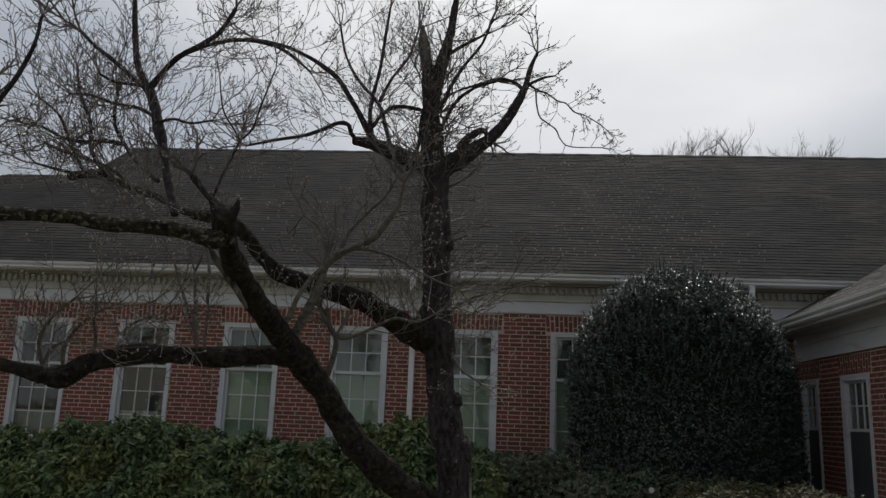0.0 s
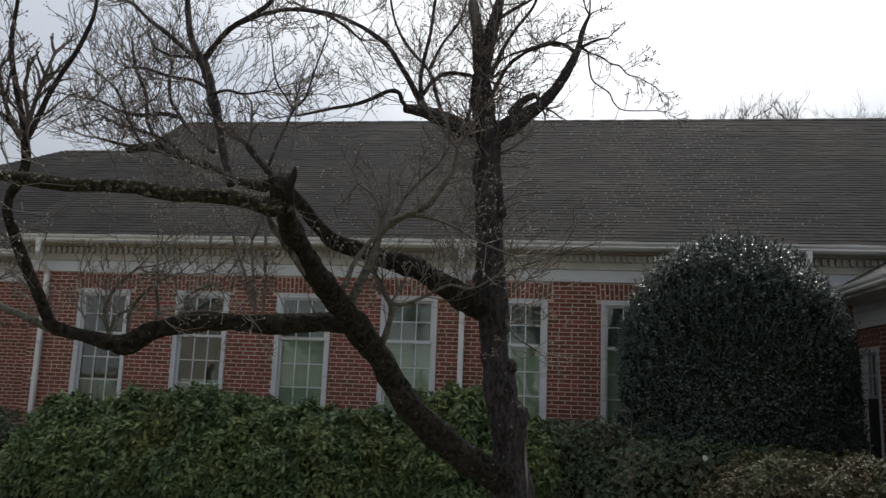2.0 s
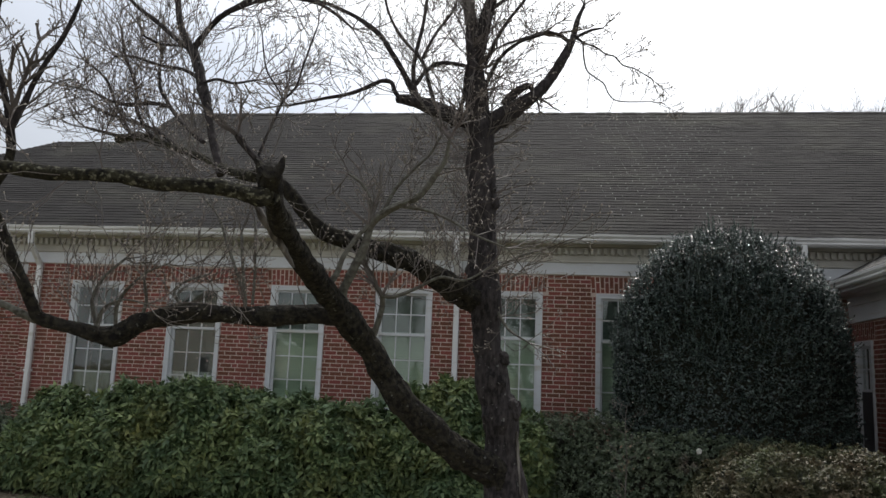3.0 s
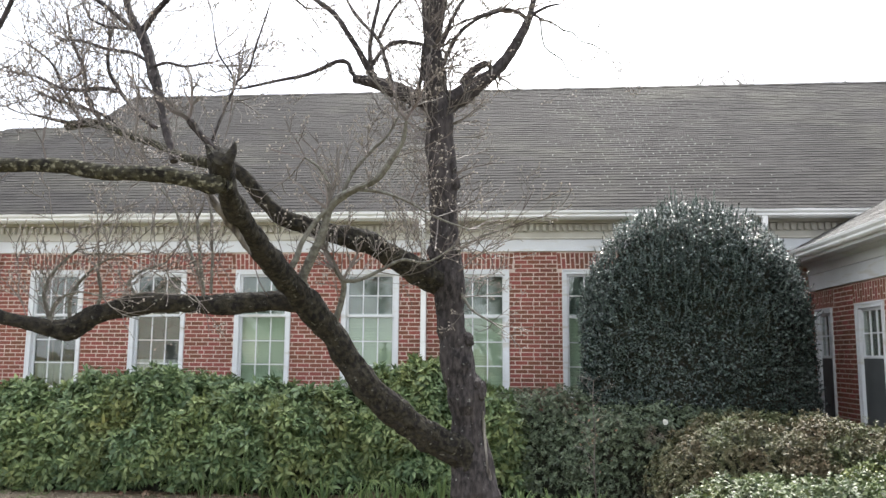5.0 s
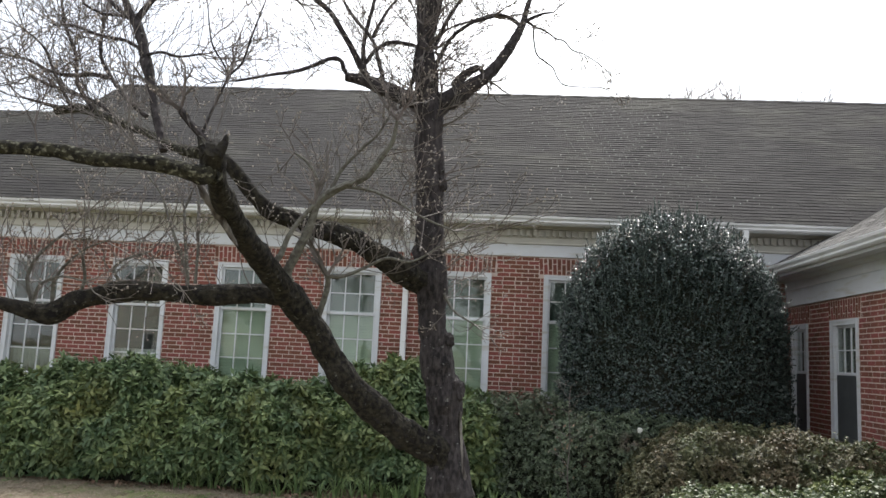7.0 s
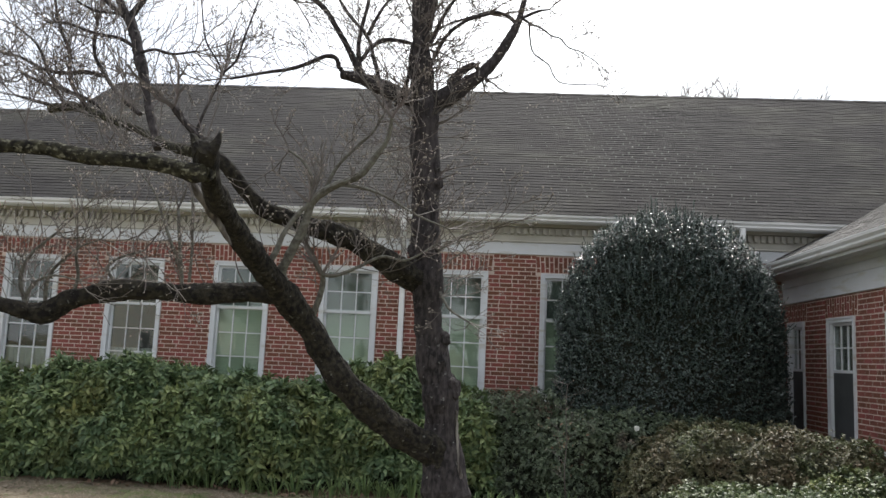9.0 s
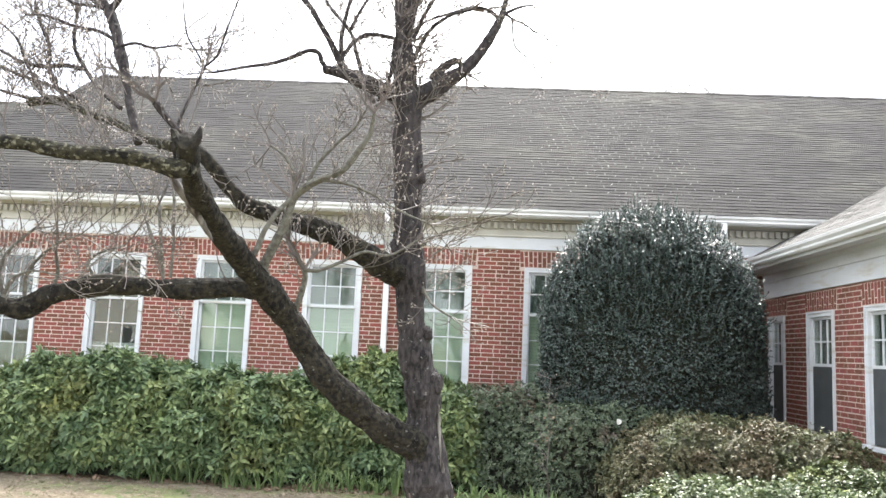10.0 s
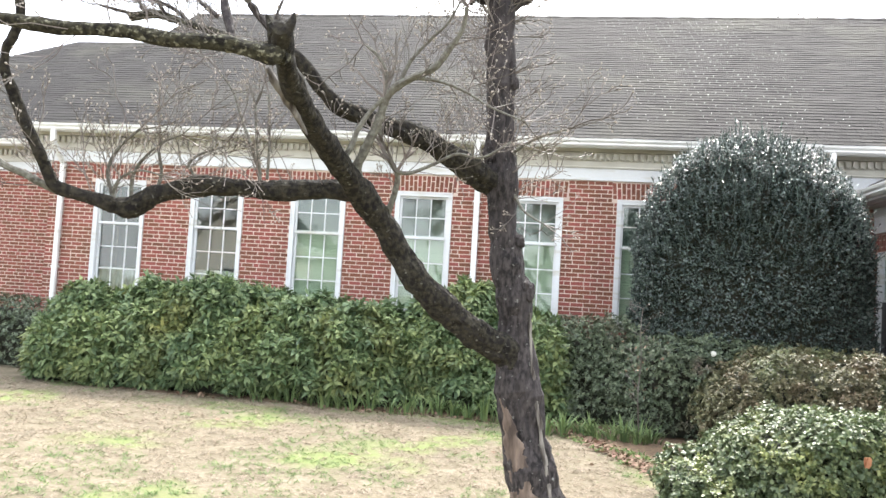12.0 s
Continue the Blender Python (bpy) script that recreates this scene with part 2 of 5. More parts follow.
M_STRAP = material("daffodil_leaves", (0.15, 0.22, 0.088), 0.5, 0.4, island=0.35, translucent=0.25)
M_SIDING = material("cream_siding", (0.5, 0.48, 0.42), 0.7, 0.3, vary=(0.42, 0.4, 0.36), scale=1.0)
M_PETAL = material("white_petals", (0.8, 0.8, 0.76), 0.6, 0.3, translucent=0.2)
M_RUST = material("dry_orange_leaf", (0.33, 0.155, 0.085), 0.8, 0.2, translucent=0.1)


# ---- building blocks ----
def link_mesh(name, bm, mat, parent=None, label="", smooth=False):
    me = bpy.data.meshes.new(name)
    bm.to_mesh(me)
    bm.free()
    me.materials.append(mat)
    if smooth:
        me.shade_smooth()
    ob = new(name, me)
    if parent is not None:
        ob.parent = parent
    return tagged(ob, label)


def part(name, bm, mat, parent, label="", smooth=False):
    return link_mesh(name, bm, mat, parent, label, smooth)


def sheet(name, verts, faces, mat, parent=None, label="", smooth=False):
    me = bpy.data.meshes.new(name)
    me.from_pydata(verts, [], faces)
    me.materials.append(mat)
    if smooth:
        me.shade_smooth()
    me.update()
    ob = new(name, me)
    if parent is not None:
        ob.parent = parent
    return tagged(ob, label)


def add_box(bm, x0, x1, y0, y1, z0, z1, bevel=0.0):
    r = bmesh.ops.create_cube(bm, size=1.0)
    vs = r["verts"]
    for v in vs:
        v.co = Vector((x0 + (x1 - x0) * (v.co.x + 0.5), y0 + (y1 - y0) * (v.co.y + 0.5), z0 + (z1 - z0) * (v.co.z + 0.5)))
    if bevel:
        es = {e for v in vs for e in v.link_edges}
        bmesh.ops.bevel(bm, geom=list(es), offset=bevel, segments=2, affect="EDGES", clamp_overlap=True)


def box(name, x0, x1, y0, y1, z0, z1, mat, parent=None, bevel=0.0, label=""):
    bm = bmesh.new()
    add_box(bm, x0, x1, y0, y1, z0, z1, bevel)
    return link_mesh(name, bm, mat, parent, label)


def empty(name, at=(0, 0, 0)):
    ob = new(name)
    ob.location = at
    return ob


def profile_run(name, profile, x0, x1, mat, parent=None, label="", place=None):
    """A moulding: the (y, z) profile drawn along x from x0 to x1, with closed ends."""
    place = place or Matrix()
    n = len(profile)
    verts = [place @ Vector((x, y, z)) for x in (x0, x1) for y, z in profile]
    faces = [(i, (i + 1) % n, n + (i + 1) % n, n + i) for i in range(n)]
    faces += [tuple(range(n))[::-1], tuple(range(n, 2 * n))]
    return sheet(name, verts, faces, mat, parent, label)


CUBE = ((0, 1, 3, 2), (4, 6, 7, 5), (0, 4, 5, 1), (2, 3, 7, 6), (0, 2, 6, 4), (1, 5, 7, 3))


class Mass:
    """Many small solids joined into one mesh."""
    def __init__(self):
        self.v, self.f = [], []

    def cube(self, x0, x1, y0, y1, z0, z1, place=None):
        k = len(self.v)
        pts = [(x, y, z) for x in (x0, x1) for y in (y0, y1) for z in (z0, z1)]
        self.v += [place @ Vector(p) for p in pts] if place else pts
        self.f += [tuple(k + i for i in q) for q in CUBE]

    def done(self, name, mat, parent=None, label=""):
        return sheet(name, self.v, self.f, mat, parent, label)


# ---- brick walls ----
COURSE, LENGTH, JOINT = 0.0677, 0.203, 0.0135
BRICK_MESHES = {}


def brick_mesh(w, h, d):
    key = (round(w, 3), round(h, 3))
    if key not in BRICK_MESHES:
        ch = 0.003
        # chamfered front: eight rim corners behind a slightly smaller face
        v = [(0, d, 0), (w, d, 0), (w, d, h), (0, d, h), (0, ch, 0), (w, ch, 0), (w, ch, h), (0, ch, h),
             (ch, 0, ch), (w - ch, 0, ch), (w - ch, 0, h - ch), (ch, 0, h - ch)]
        f = [(8, 9, 10, 11)]
        for i in range(4):
            j = (i + 1) % 4
            f += [(4 + i, 4 + j, 8 + j, 8 + i), (i, j, 4 + j, 4 + i)]
        me = bpy.data.meshes.new("brick")
        me.from_pydata(v, [], f)
        me.materials.append(M_BRICK)
        BRICK_MESHES[key] = (me, v, f)
    return BRICK_MESHES[key]


def brick_wall(name, place, u0, u1, z0, z1, openings, picked, label, seed):
    """Backing wall with openings cut through, faced with bricks; those inside picked (u0, u1, z0, z1) are parts."""
    rng = random.Random(seed)
    wall = tagged(empty(name), label, "wall", kind="structure")
    back = Mass()
    cuts = sorted(openings)
    edge = u0
    for ua, ub, za, zb in cuts:
        if ua > edge:
            back.cube(edge, ua, 0.0028, 0.24, z0, z1, place)
        back.cube(ua, ub, 0.0028, 0.24, z0, za, place)
        back.cube(ua, ub, 0.0028, 0.24, zb, z1, place)
        edge = ub
    back.cube(edge, u1, 0.0028, 0.24, z0, z1, place)
    back.done("mortar_backing", M_MORTAR, wall, "pale pinkish mortar between the bricks")
    arch = 0.28
    rest_v, rest_f = [], []
    count = 0

    def lay(u, z, w, h, tilt=0.0):
        nonlocal count
        me, v, f = brick_mesh(w, h, 0.04)
        m = place @ pose(u + rng.uniform(-0.001, 0.001), rng.uniform(-0.002, 0.0005), z + rng.uniform(-0.001, 0.001), 0, tilt, 0)
        if picked and picked[0] < u < picked[1] and picked[2] < z < picked[3] and count < 300:
            ob = new("brick", me)
            ob.parent = wall
            ob.matrix_world = m
            count += 1
        else:
            k = len(rest_v)
            rest_v.extend(m @ Vector(p) for p in v)
            rest_f.extend(tuple(k + i for i in q) for q in f)

    z, row = z0, 0
    while z < z1 - 0.02:
        h = min(COURSE, z1 - z) - JOINT
        header = row % 6 == 3
        u = u0 - (0.0 if row % 2 else LENGTH / 2)
        turn = 0
        while u < u1:
            w = LENGTH / 2 + 0.003 if (header and turn % 2) else LENGTH
            turn += 1
            spans = [(max(u, u0), min(u + w - JOINT, u1))]
            for ua, ub, za, zb in cuts:
                near_arch = z + h > zb - 0.01
                a, b = (ua - 0.08, ub + 0.08) if near_arch and z + h < zb + arch + 0.04 else (ua, ub)
                if z + h <= za or z >= zb + arch - 0.01:
                    continue
                cut = []
                for s, e in spans:
                    if e <= a or s >= b:
                        cut.append((s, e))
                    else:
                        if s < a:
                            cut.append((s, a - 0.004))
                        if e > b:
                            cut.append((b + 0.004, e))
                spans = cut
            for s, e in spans:
                if e - s > 0.02:
                    lay(s, z, e - s, h)
            u += w
        z += COURSE
        row += 1
    for ua, ub, za, zb in cuts:     # jack arch of upright bricks, fanned a little
        n = round((ub - ua + 0.16) / 0.076)
        step = (ub - ua + 0.16) / n
        for i in range(n):
            fan = (i + 0.5) / n - 0.5
            tall = arch - 0.012 - JOINT
            cut = tall * (0.7 if i % 2 else 0.3)
            u, lean = ua - 0.08 + i * step - fan * 0.03, math.sin(radians(fan * 9))
            lay(u, zb + 0.012, step - 0.017, cut - JOINT, fan * 9)
            lay(u + lean * cut, zb + 0.012 + cut, step - 0.017, tall - cut, fan * 9)
    mass = sheet("brickwork", rest_v, rest_f, M_BRICK_MASS, wall)
    tagged(mass, "rows of weathered red bricks", kind="stuff")
    return wall


def window(name, place, width, z0, z1, upper, lower, rail, cols, label, screened=False, seed=0):
    """A double-hung sash window in a white casing; local u runs along the wall, y into it."""
    win = tagged(empty(name), label, "window", kind="structure")

    def piece(nm, x0, x1, y0, y1, a, b, mat, parent=win, bevel=0.004, lab=""):
        bm = bmesh.new()
        add_box(bm, x0, x1, y0, y1, a, b, bevel)
        bm.transform(place)
        return part(nm, bm, mat, parent, lab)

    c = 0.075
    piece("casing", 0, c, -0.012, 0.13, z0, z1, M_WHITE)
    piece("casing", width - c, width, -0.012, 0.13, z0, z1, M_WHITE)
    piece("casing", c, width - c, -0.012, 0.13, z1 - c, z1, M_WHITE)
    for s in (0.0, width - 0.022):
        piece("brick_mould", s, s + 0.022, -0.026, -0.013, z0, z1 - 0.023, M_WHITE, bevel=0.003)
    piece("brick_mould", 0, width, -0.026, -0.013, z1 - 0.022, z1, M_WHITE, bevel=0.003)
    piece("window_sill", -0.04, width + 0.04, -0.06, 0.14, z0 - 0.055, z0, M_WHITE)
    x0, x1 = c, width - c

    def sash(y, a, b, rows):
        st = 0.036
        fr = piece("sash", x0, x0 + st, y, y + 0.035, a, b, M_WHITE)
        piece("stile", x1 - st, x1, y, y + 0.035, a, b, M_WHITE, fr)
        piece("rail", x0 + st, x1 - st, y, y + 0.035, b - st, b, M_WHITE, fr)
        piece("rail", x0 + st, x1 - st, y, y + 0.035, a, a + st * 1.1, M_WHITE, fr)
        gx, gz = (x1 - x0 - 2 * st) / cols, (b - a - 2 * st) / rows
        for i in range(1, cols):
            u = x0 + st + i * gx
            piece("muntin", u - 0.009, u + 0.009, y + 0.004, y + 0.03, a + st, b - st, M_WHITE, fr, 0.003)
        for j in range(1, rows):
            w = a + st + j * gz
            piece("muntin", x0 + st, x1 - st, y + 0.006, y + 0.028, w - 0.009, w + 0.009, M_WHITE, fr, 0.003)
        rng = random.Random(seed)
        for i in range(cols):
            for j in range(rows):
                u, w = x0 + st + i * gx, a + st + j * gz
                bm = bmesh.new()
                add_box(bm, 0.002, gx - 0.002, 0, 0.003, 0.002, gz - 0.002)
                bm.transform(place @ Matrix.Translation((u, y + 0.018, w)) @ pose(0, 0, 0, rng.uniform(-0.5, 0.5), 0, rng.uniform(-0.5, 0.5)))
                pane = part("pane", bm, M_GLASS, fr)
                pane.visible_shadow = False
        return fr

    sash(0.03, rail, z1 - c, upper)
    sash(0.07, z0 + 0.01, rail + 0.03, lower)
    if screened:
        piece("screen_frame", x0, x0 + 0.02, 0.02, 0.035, z0 + 0.01, rail, M_WHITE, bevel=0.003)
        piece("screen_frame", x1 - 0.02, x1, 0.02, 0.035, z0 + 0.01, rail, M_WHITE, bevel=0.003)
        piece("insect_screen", x0 + 0.02, x1 - 0.02, 0.026, 0.03, z0 + 0.01, rail, M_SCREEN, bevel=0, lab="dark grey insect screen")
    return win


MAIN = Matrix.Translation((0, WALL_Y, 0))
WING = Matrix.Translation((WING_X, WALL_Y, 0)) @ pose(0, 0, 0, 0, 0, -90)
WIN_W, WIN_Z0, WIN_Z1 = 0.95, 0.90, 2.893
WIN_X = [-6.545 + 1.801 * i for i in range(6)]
wall_north = brick_wall("wall_north", MAIN, -7.43, WING_X, GROUND, 3.2, [(x, x + WIN_W, WIN_Z0, WIN_Z1) for x in WIN_X],
                        (1.3, 2.7, 1.1, 3.2), "long red brick wall laid in common bond with pinkish mortar", 3)
WING_WIN = [(0.14, 0.78), (1.59, 2.42), (3.24, 4.07)]
wall_east = brick_wall("wall_east", WING, 0.0, 8.2, GROUND, 2.54, [(a, b, 0.62, 2.24) for a, b in WING_WIN],
                       (2.3, 3.6, 0.9, 2.54), "lower red brick wall of the projecting wing", 5)
SETBACK = Matrix.Translation((0, 15.3, 0))
wall_west = brick_wall("wall_west", SETBACK, -15.0, -7.2, GROUND, 3.2, [], (-9.5, -7.9, 1.4, 3.2),
                       "red brick wall of the set-back end section", 7)
end_wall = box("wall_end", -7.43, -7.2, WALL_Y + 0.25, 15.3, GROUND, 3.2, M_BRICK_MASS)
tagged(end_wall, "short return of the brick wall at its end", "wall", kind="structure")

for i, x in enumerate(WIN_X):
    window("window_%d" % (i + 1), MAIN @ Matrix.Translation((x, 0, 0)), WIN_W, WIN_Z0, WIN_Z1, 2, 3, 2.115, 3,
           "tall white double-hung sash window with divided panes", seed=i)
for i, (a, b) in enumerate(WING_WIN):
    window("window_%d" % (i + 7), WING @ Matrix.Translation((a, 0, 0)), b - a, 0.62, 2.24, 2, 2, 1.5, 3,
           "white sash window with a dark insect screen over its lower half", True, seed=20 + i)

# added panels: their grey stands in for light in the wing's rooms
for a, b in WING_WIN:
    bm = bmesh.new()
    add_box(bm, a + 0.01, b - 0.01, 0.13, 0.134, 0.66, 2.2)
    bm.transform(WING)
    tagged(link_mesh("roller_shade", bm, M_PANE_TONE), "grey panel added behind the wing's window as room light", "blind", "shades behind the wing's windows")

# room shells behind the windows, their dimness put into the colour
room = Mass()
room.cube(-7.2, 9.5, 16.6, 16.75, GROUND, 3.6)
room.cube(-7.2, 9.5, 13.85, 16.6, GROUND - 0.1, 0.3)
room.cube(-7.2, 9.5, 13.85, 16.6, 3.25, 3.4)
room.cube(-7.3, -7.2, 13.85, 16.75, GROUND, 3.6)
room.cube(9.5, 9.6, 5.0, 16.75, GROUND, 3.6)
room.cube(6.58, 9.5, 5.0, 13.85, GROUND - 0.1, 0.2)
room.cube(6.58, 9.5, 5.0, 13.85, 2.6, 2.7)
tagged(room.done("room_shell", M_ROOM), "plain room shells behind the windows, coloured dark for indoor shade", "wall", kind="structure")

for i in range(6):
    x = WIN_X[i] + 0.06
    if i >= 2:      # slatted blinds, drawn down
        slats = Mass()
        z = 2.14
        while z > 0.92:
            slats.cube(x, x + WIN_W - 0.12, WALL_Y + 0.19, WALL_Y + 0.193, z - 0.05, z - 0.002)
            z -= 0.05
        blind = tagged(empty("window_blind"), "pale slatted blind drawn down behind the glass", "blind", "blinds behind the windows")
        slats.done("slats", M_BLIND, blind)
        # added panel that gives the upper panes their grey tone
        box("upper_shade", x, x + WIN_W - 0.12, WALL_Y + 0.20, WALL_Y + 0.204, 2.18, 2.86, M_PANE_TONE, blind, 0, "grey panel added behind the upper sash for its tone")
        box("head_rail", x, x + WIN_W - 0.12, WALL_Y + 0.17, WALL_Y + 0.21, 2.14, 2.18, M_WHITE, blind, 0.004)
    else:           # gathered half curtain
        n = 60
        verts, faces = [], []
        for r in range(2):
            for k in range(n + 1):
                verts.append((x + (WIN_W - 0.12) * k / n, WALL_Y + 0.2 + 0.02 * math.sin(k * 0.9) + 0.008 * math.sin(k * 2.3), (0.92, 1.36 + 0.04 * i)[r]))
        for k in range(n):
            faces.append((k, k + 1, n + 2 + k, n + 1 + k))
        cur = sheet("curtain", verts, faces, M_CURTAIN, smooth=True)
        sol = cur.modifiers.new("thickness", "SOLIDIFY")
        sol.thickness = 0.004
        tagged(cur, "white gathered half curtain in the lower sash", "curtain", "curtains behind the windows")

# ---- eaves ----
def eave(name, place, u0, u1, z_wall, label, out=0.45, dentil=True, tall=0.3):
    """Frieze board, dentil course, soffit and gutter along a wall top; outwards is negative y."""
    ev = tagged(empty(name), label, "cornice", kind="structure")
    z = z_wall
    if dentil:
        profile_run("frieze_board", [(-0.03, z - 0.01), (-0.03, z + 0.18), (0.2, z + 0.18), (0.2, z - 0.01)], u0, u1, M_WHITE, ev, place=place)
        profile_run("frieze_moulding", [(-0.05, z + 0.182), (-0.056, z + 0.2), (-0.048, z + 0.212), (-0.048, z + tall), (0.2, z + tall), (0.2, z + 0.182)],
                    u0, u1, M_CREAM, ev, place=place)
    else:
        profile_run("frieze_board", [(-0.03, z - 0.01), (-0.03, z + tall - 0.13), (-0.045, z + tall - 0.12), (-0.045, z + tall), (0.2, z + tall), (0.2, z - 0.01)],
                    u0, u1, M_WHITE, ev, place=place)
    top = z + tall
    if dentil:
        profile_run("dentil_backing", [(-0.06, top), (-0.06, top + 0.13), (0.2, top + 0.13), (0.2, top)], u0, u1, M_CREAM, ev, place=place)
        me = None
        n = int((u1 - u0) / 0.105)
        for i in range(n):
            if me is None:
                bm = bmesh.new()
                add_box(bm, 0, 0.055, -0.125, -0.062, top + 0.012, top + 0.115, 0.004)
                me = bpy.data.meshes.new("dentil")
                bm.to_mesh(me)
                bm.free()
                me.materials.append(M_CREAM)
            ob = new("dentil", me)
            ob.parent = ev
            ob.matrix_world = place @ Matrix.Translation((u0 + 0.03 + i * 0.105, 0, 0))
        top += 0.13
    s = out - 0.13
    lip = [(-0.06, top), (-0.135, top), (-0.135, top + 0.05), (-0.145, top + 0.062)] if dentil else [(-0.05, top), (-0.14, top + 0.03), (-0.16, top + 0.05)]
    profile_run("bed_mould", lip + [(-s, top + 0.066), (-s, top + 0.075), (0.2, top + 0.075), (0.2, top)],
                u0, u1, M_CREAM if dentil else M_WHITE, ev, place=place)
    profile_run("fascia", [(-s - 0.002, top + 0.02), (-s - 0.025, top + 0.02), (-s - 0.025, top + 0.19), (-s - 0.002, top + 0.19)], u0, u1, M_WHITE, ev, place=place)
    b, g = -s - 0.027, top + (0.036 if dentil else 0.06)
    profile_run("gutter", [(b, g), (b - 0.06, g), (b - 0.085, g + 0.025), (b - 0.085, g + 0.05), (b - 0.115, g + 0.085), (b - 0.115, g + 0.105), (b - 0.122, g + 0.105),
                           (b - 0.122, g + 0.122), (b - 0.105, g + 0.122), (b - 0.105, g + 0.09), (b - 0.075, g + 0.03), (b - 0.06, g + 0.01), (b - 0.005, g + 0.01), (b, g + 0.13)],
                u0, u1, M_GUTTER, ev, "white moulded metal gutter", place=place)
    return ev


eave("cornice_north", MAIN, -7.75, WING_X + 1.0, 3.2, "white cornice with dentils and a gutter along the long wall")
eave("cornice_west", SETBACK, -17.0, -7.45, 3.2, "white cornice and gutter of the set-back section")
eave("cornice_east", WING, -0.0, 8.2, 2.545, "plain white frieze and gutter along the wing", dentil=False, tall=0.36, out=0.5)


def shingle_roof(name, place, outline, mat, label, seed, course=0.127, tab=0.305):
    """Lapped shingle courses over the outline: local u along the eave, v up the slope, w out of it. outline(v) gives u's ends."""
    rng = random.Random(seed)
    roof = tagged(empty(name), label, "roof", kind="structure")
    m = Mass()
    v, row = 0.0, 0
    top = outline["top"]
    deck = Mass()
    while v < top:
        a, b = outline["ends"](v + course / 2)
        u = a - (row % 2) * tab / 2 - rng.uniform(0, 0.05)
        lift = 0.009 + rng.uniform(-0.001, 0.0015)
        while u < b:
            s, e = max(a, u + 0.004), min(b, u + tab)
            if e - s > 0.02:
                k = len(m.v)
                d = rng.uniform(-0.006, 0.004)
                h = lift + rng.uniform(-0.002, 0.003)
                v1 = min(v + course + 0.03, top)
                pts = [(s, v + d, 0), (e, v + d, 0), (e, v + d, h), (s, v + d, h), (s, v1, 0), (e, v1, 0), (e, v1, 0.002), (s, v1, 0.002)]
                m.v += [place @ Vector(p) for p in pts]
                m.f += [tuple(k + i for i in q) for q in ((0, 1, 2, 3), (3, 2, 6, 7), (0, 3, 7, 4), (1, 5, 6, 2))]
            u += tab
        deck.cube(a, b, v, min(v + course, top), -0.02, -0.001, place)
        v += course
        row += 1
    tagged(m.done("shingles", mat, roof, "rows of lapped asphalt shingles"), kind="stuff")
    deck.done("roof_deck", M_CORE, roof)
    return roof


def slope_place(eave_x, eave_y, eave_z, pitch, turn=0.0):
    return Matrix.Translation((eave_x, eave_y, eave_z)) @ pose(0, 0, 0, 0, 0, turn) @ pose(0, 0, 0, pitch, 0, 0)


PITCH = 33.9
RUN = 7.29
main_roof = shingle_roof("roof_main", slope_place(0, 13.13, 3.785, PITCH), {"top": RUN, "ends": lambda v: (-7.72, 17.0)}, M_SHINGLE,
                         "long dark grey asphalt shingle roof with weathered streaks", 11)
west_roof = shingle_roof("roof_west", slope_place(0, 14.83, 3.785, PITCH), {"top": 6.57, "ends": lambda v: (-17.1 + v * 0.83, -7.3)}, M_SHINGLE,
                         "dark shingle roof of the set-back section with a hipped end", 13)
wing_roof = shingle_roof("roof_wing", slope_place(5.86, 13.7, 3.07, 29.0, -90), {"top": 7.0, "ends": lambda v: (-(v * 0.85) + 0.1, 8.4)}, M_SHINGLE_WING,
                         "grey shingle roof of the wing, coloured paler for reflected sky", 17)
# far slopes, ridge caps and gable end
ridge_y, ridge_z = 13.13 + RUN * math.cos(radians(PITCH)), 3.785 + RUN * math.sin(radians(PITCH))
rest = Mass()
rest.v += [(-7.72, ridge_y, ridge_z), (17.0, ridge_y, ridge_z), (17.0, ridge_y + 6.05, 3.7), (-7.72, ridge_y + 6.05, 3.7),
           (-7.72, 13.2, 3.7), (-7.72, ridge_y, ridge_z - 0.05), (-7.72, ridge_y + 6.0, 3.7)]
rest.f += [(0, 1, 2, 3), (4, 5, 6)]
wy, wz = 14.83 + 6.57 * math.cos(radians(PITCH)), 3.785 + 6.57 * math.sin(radians(PITCH))
k = len(rest.v)
rest.v += [(-17.1 + 6.57 * 0.83, wy, wz), (-7.3, wy, wz), (-7.3, wy + 5.4, 3.7), (-17.1, wy + 5.4, 3.7), (-17.1, 14.83, 3.78)]
rest.f += [(k, k + 1, k + 2, k + 3), (k, k + 3, k + 4)]
tagged(rest.done("roof_far_slopes", M_SHINGLE), "far slopes of the dark shingle roofs", "roof", kind="structure")
cap = empty("ridge_cap")
tagged(cap, "overlapping shingle caps along the ridge", "roof", kind="structure")
caps = Mass()
for i in range(82):
    x = -7.72 + i * 0.3
    caps.cube(x, x + 0.33, -0.14, 0.0, 0.0, 0.012 + 0.006 * (i % 2), Matrix.Translation((0, ridge_y, ridge_z)) @ pose(0, 0, 0, PITCH, 0, 0))
    caps.cube(x, x + 0.33, 0.0, 0.14, 0.0, 0.012 + 0.006 * (i % 2), Matrix.Translation((0, ridge_y, ridge_z)) @ pose(0, 0, 0, -PITCH, 0, 0))
tagged(caps.done("cap_shingles", M_SHINGLE, cap), kind="stuff")
# small pale blocks in place of glints at the shingle tabs
flecks = Mass()
rng = random.Random(5)
slope = slope_place(0, 13.13, 3.785, PITCH)
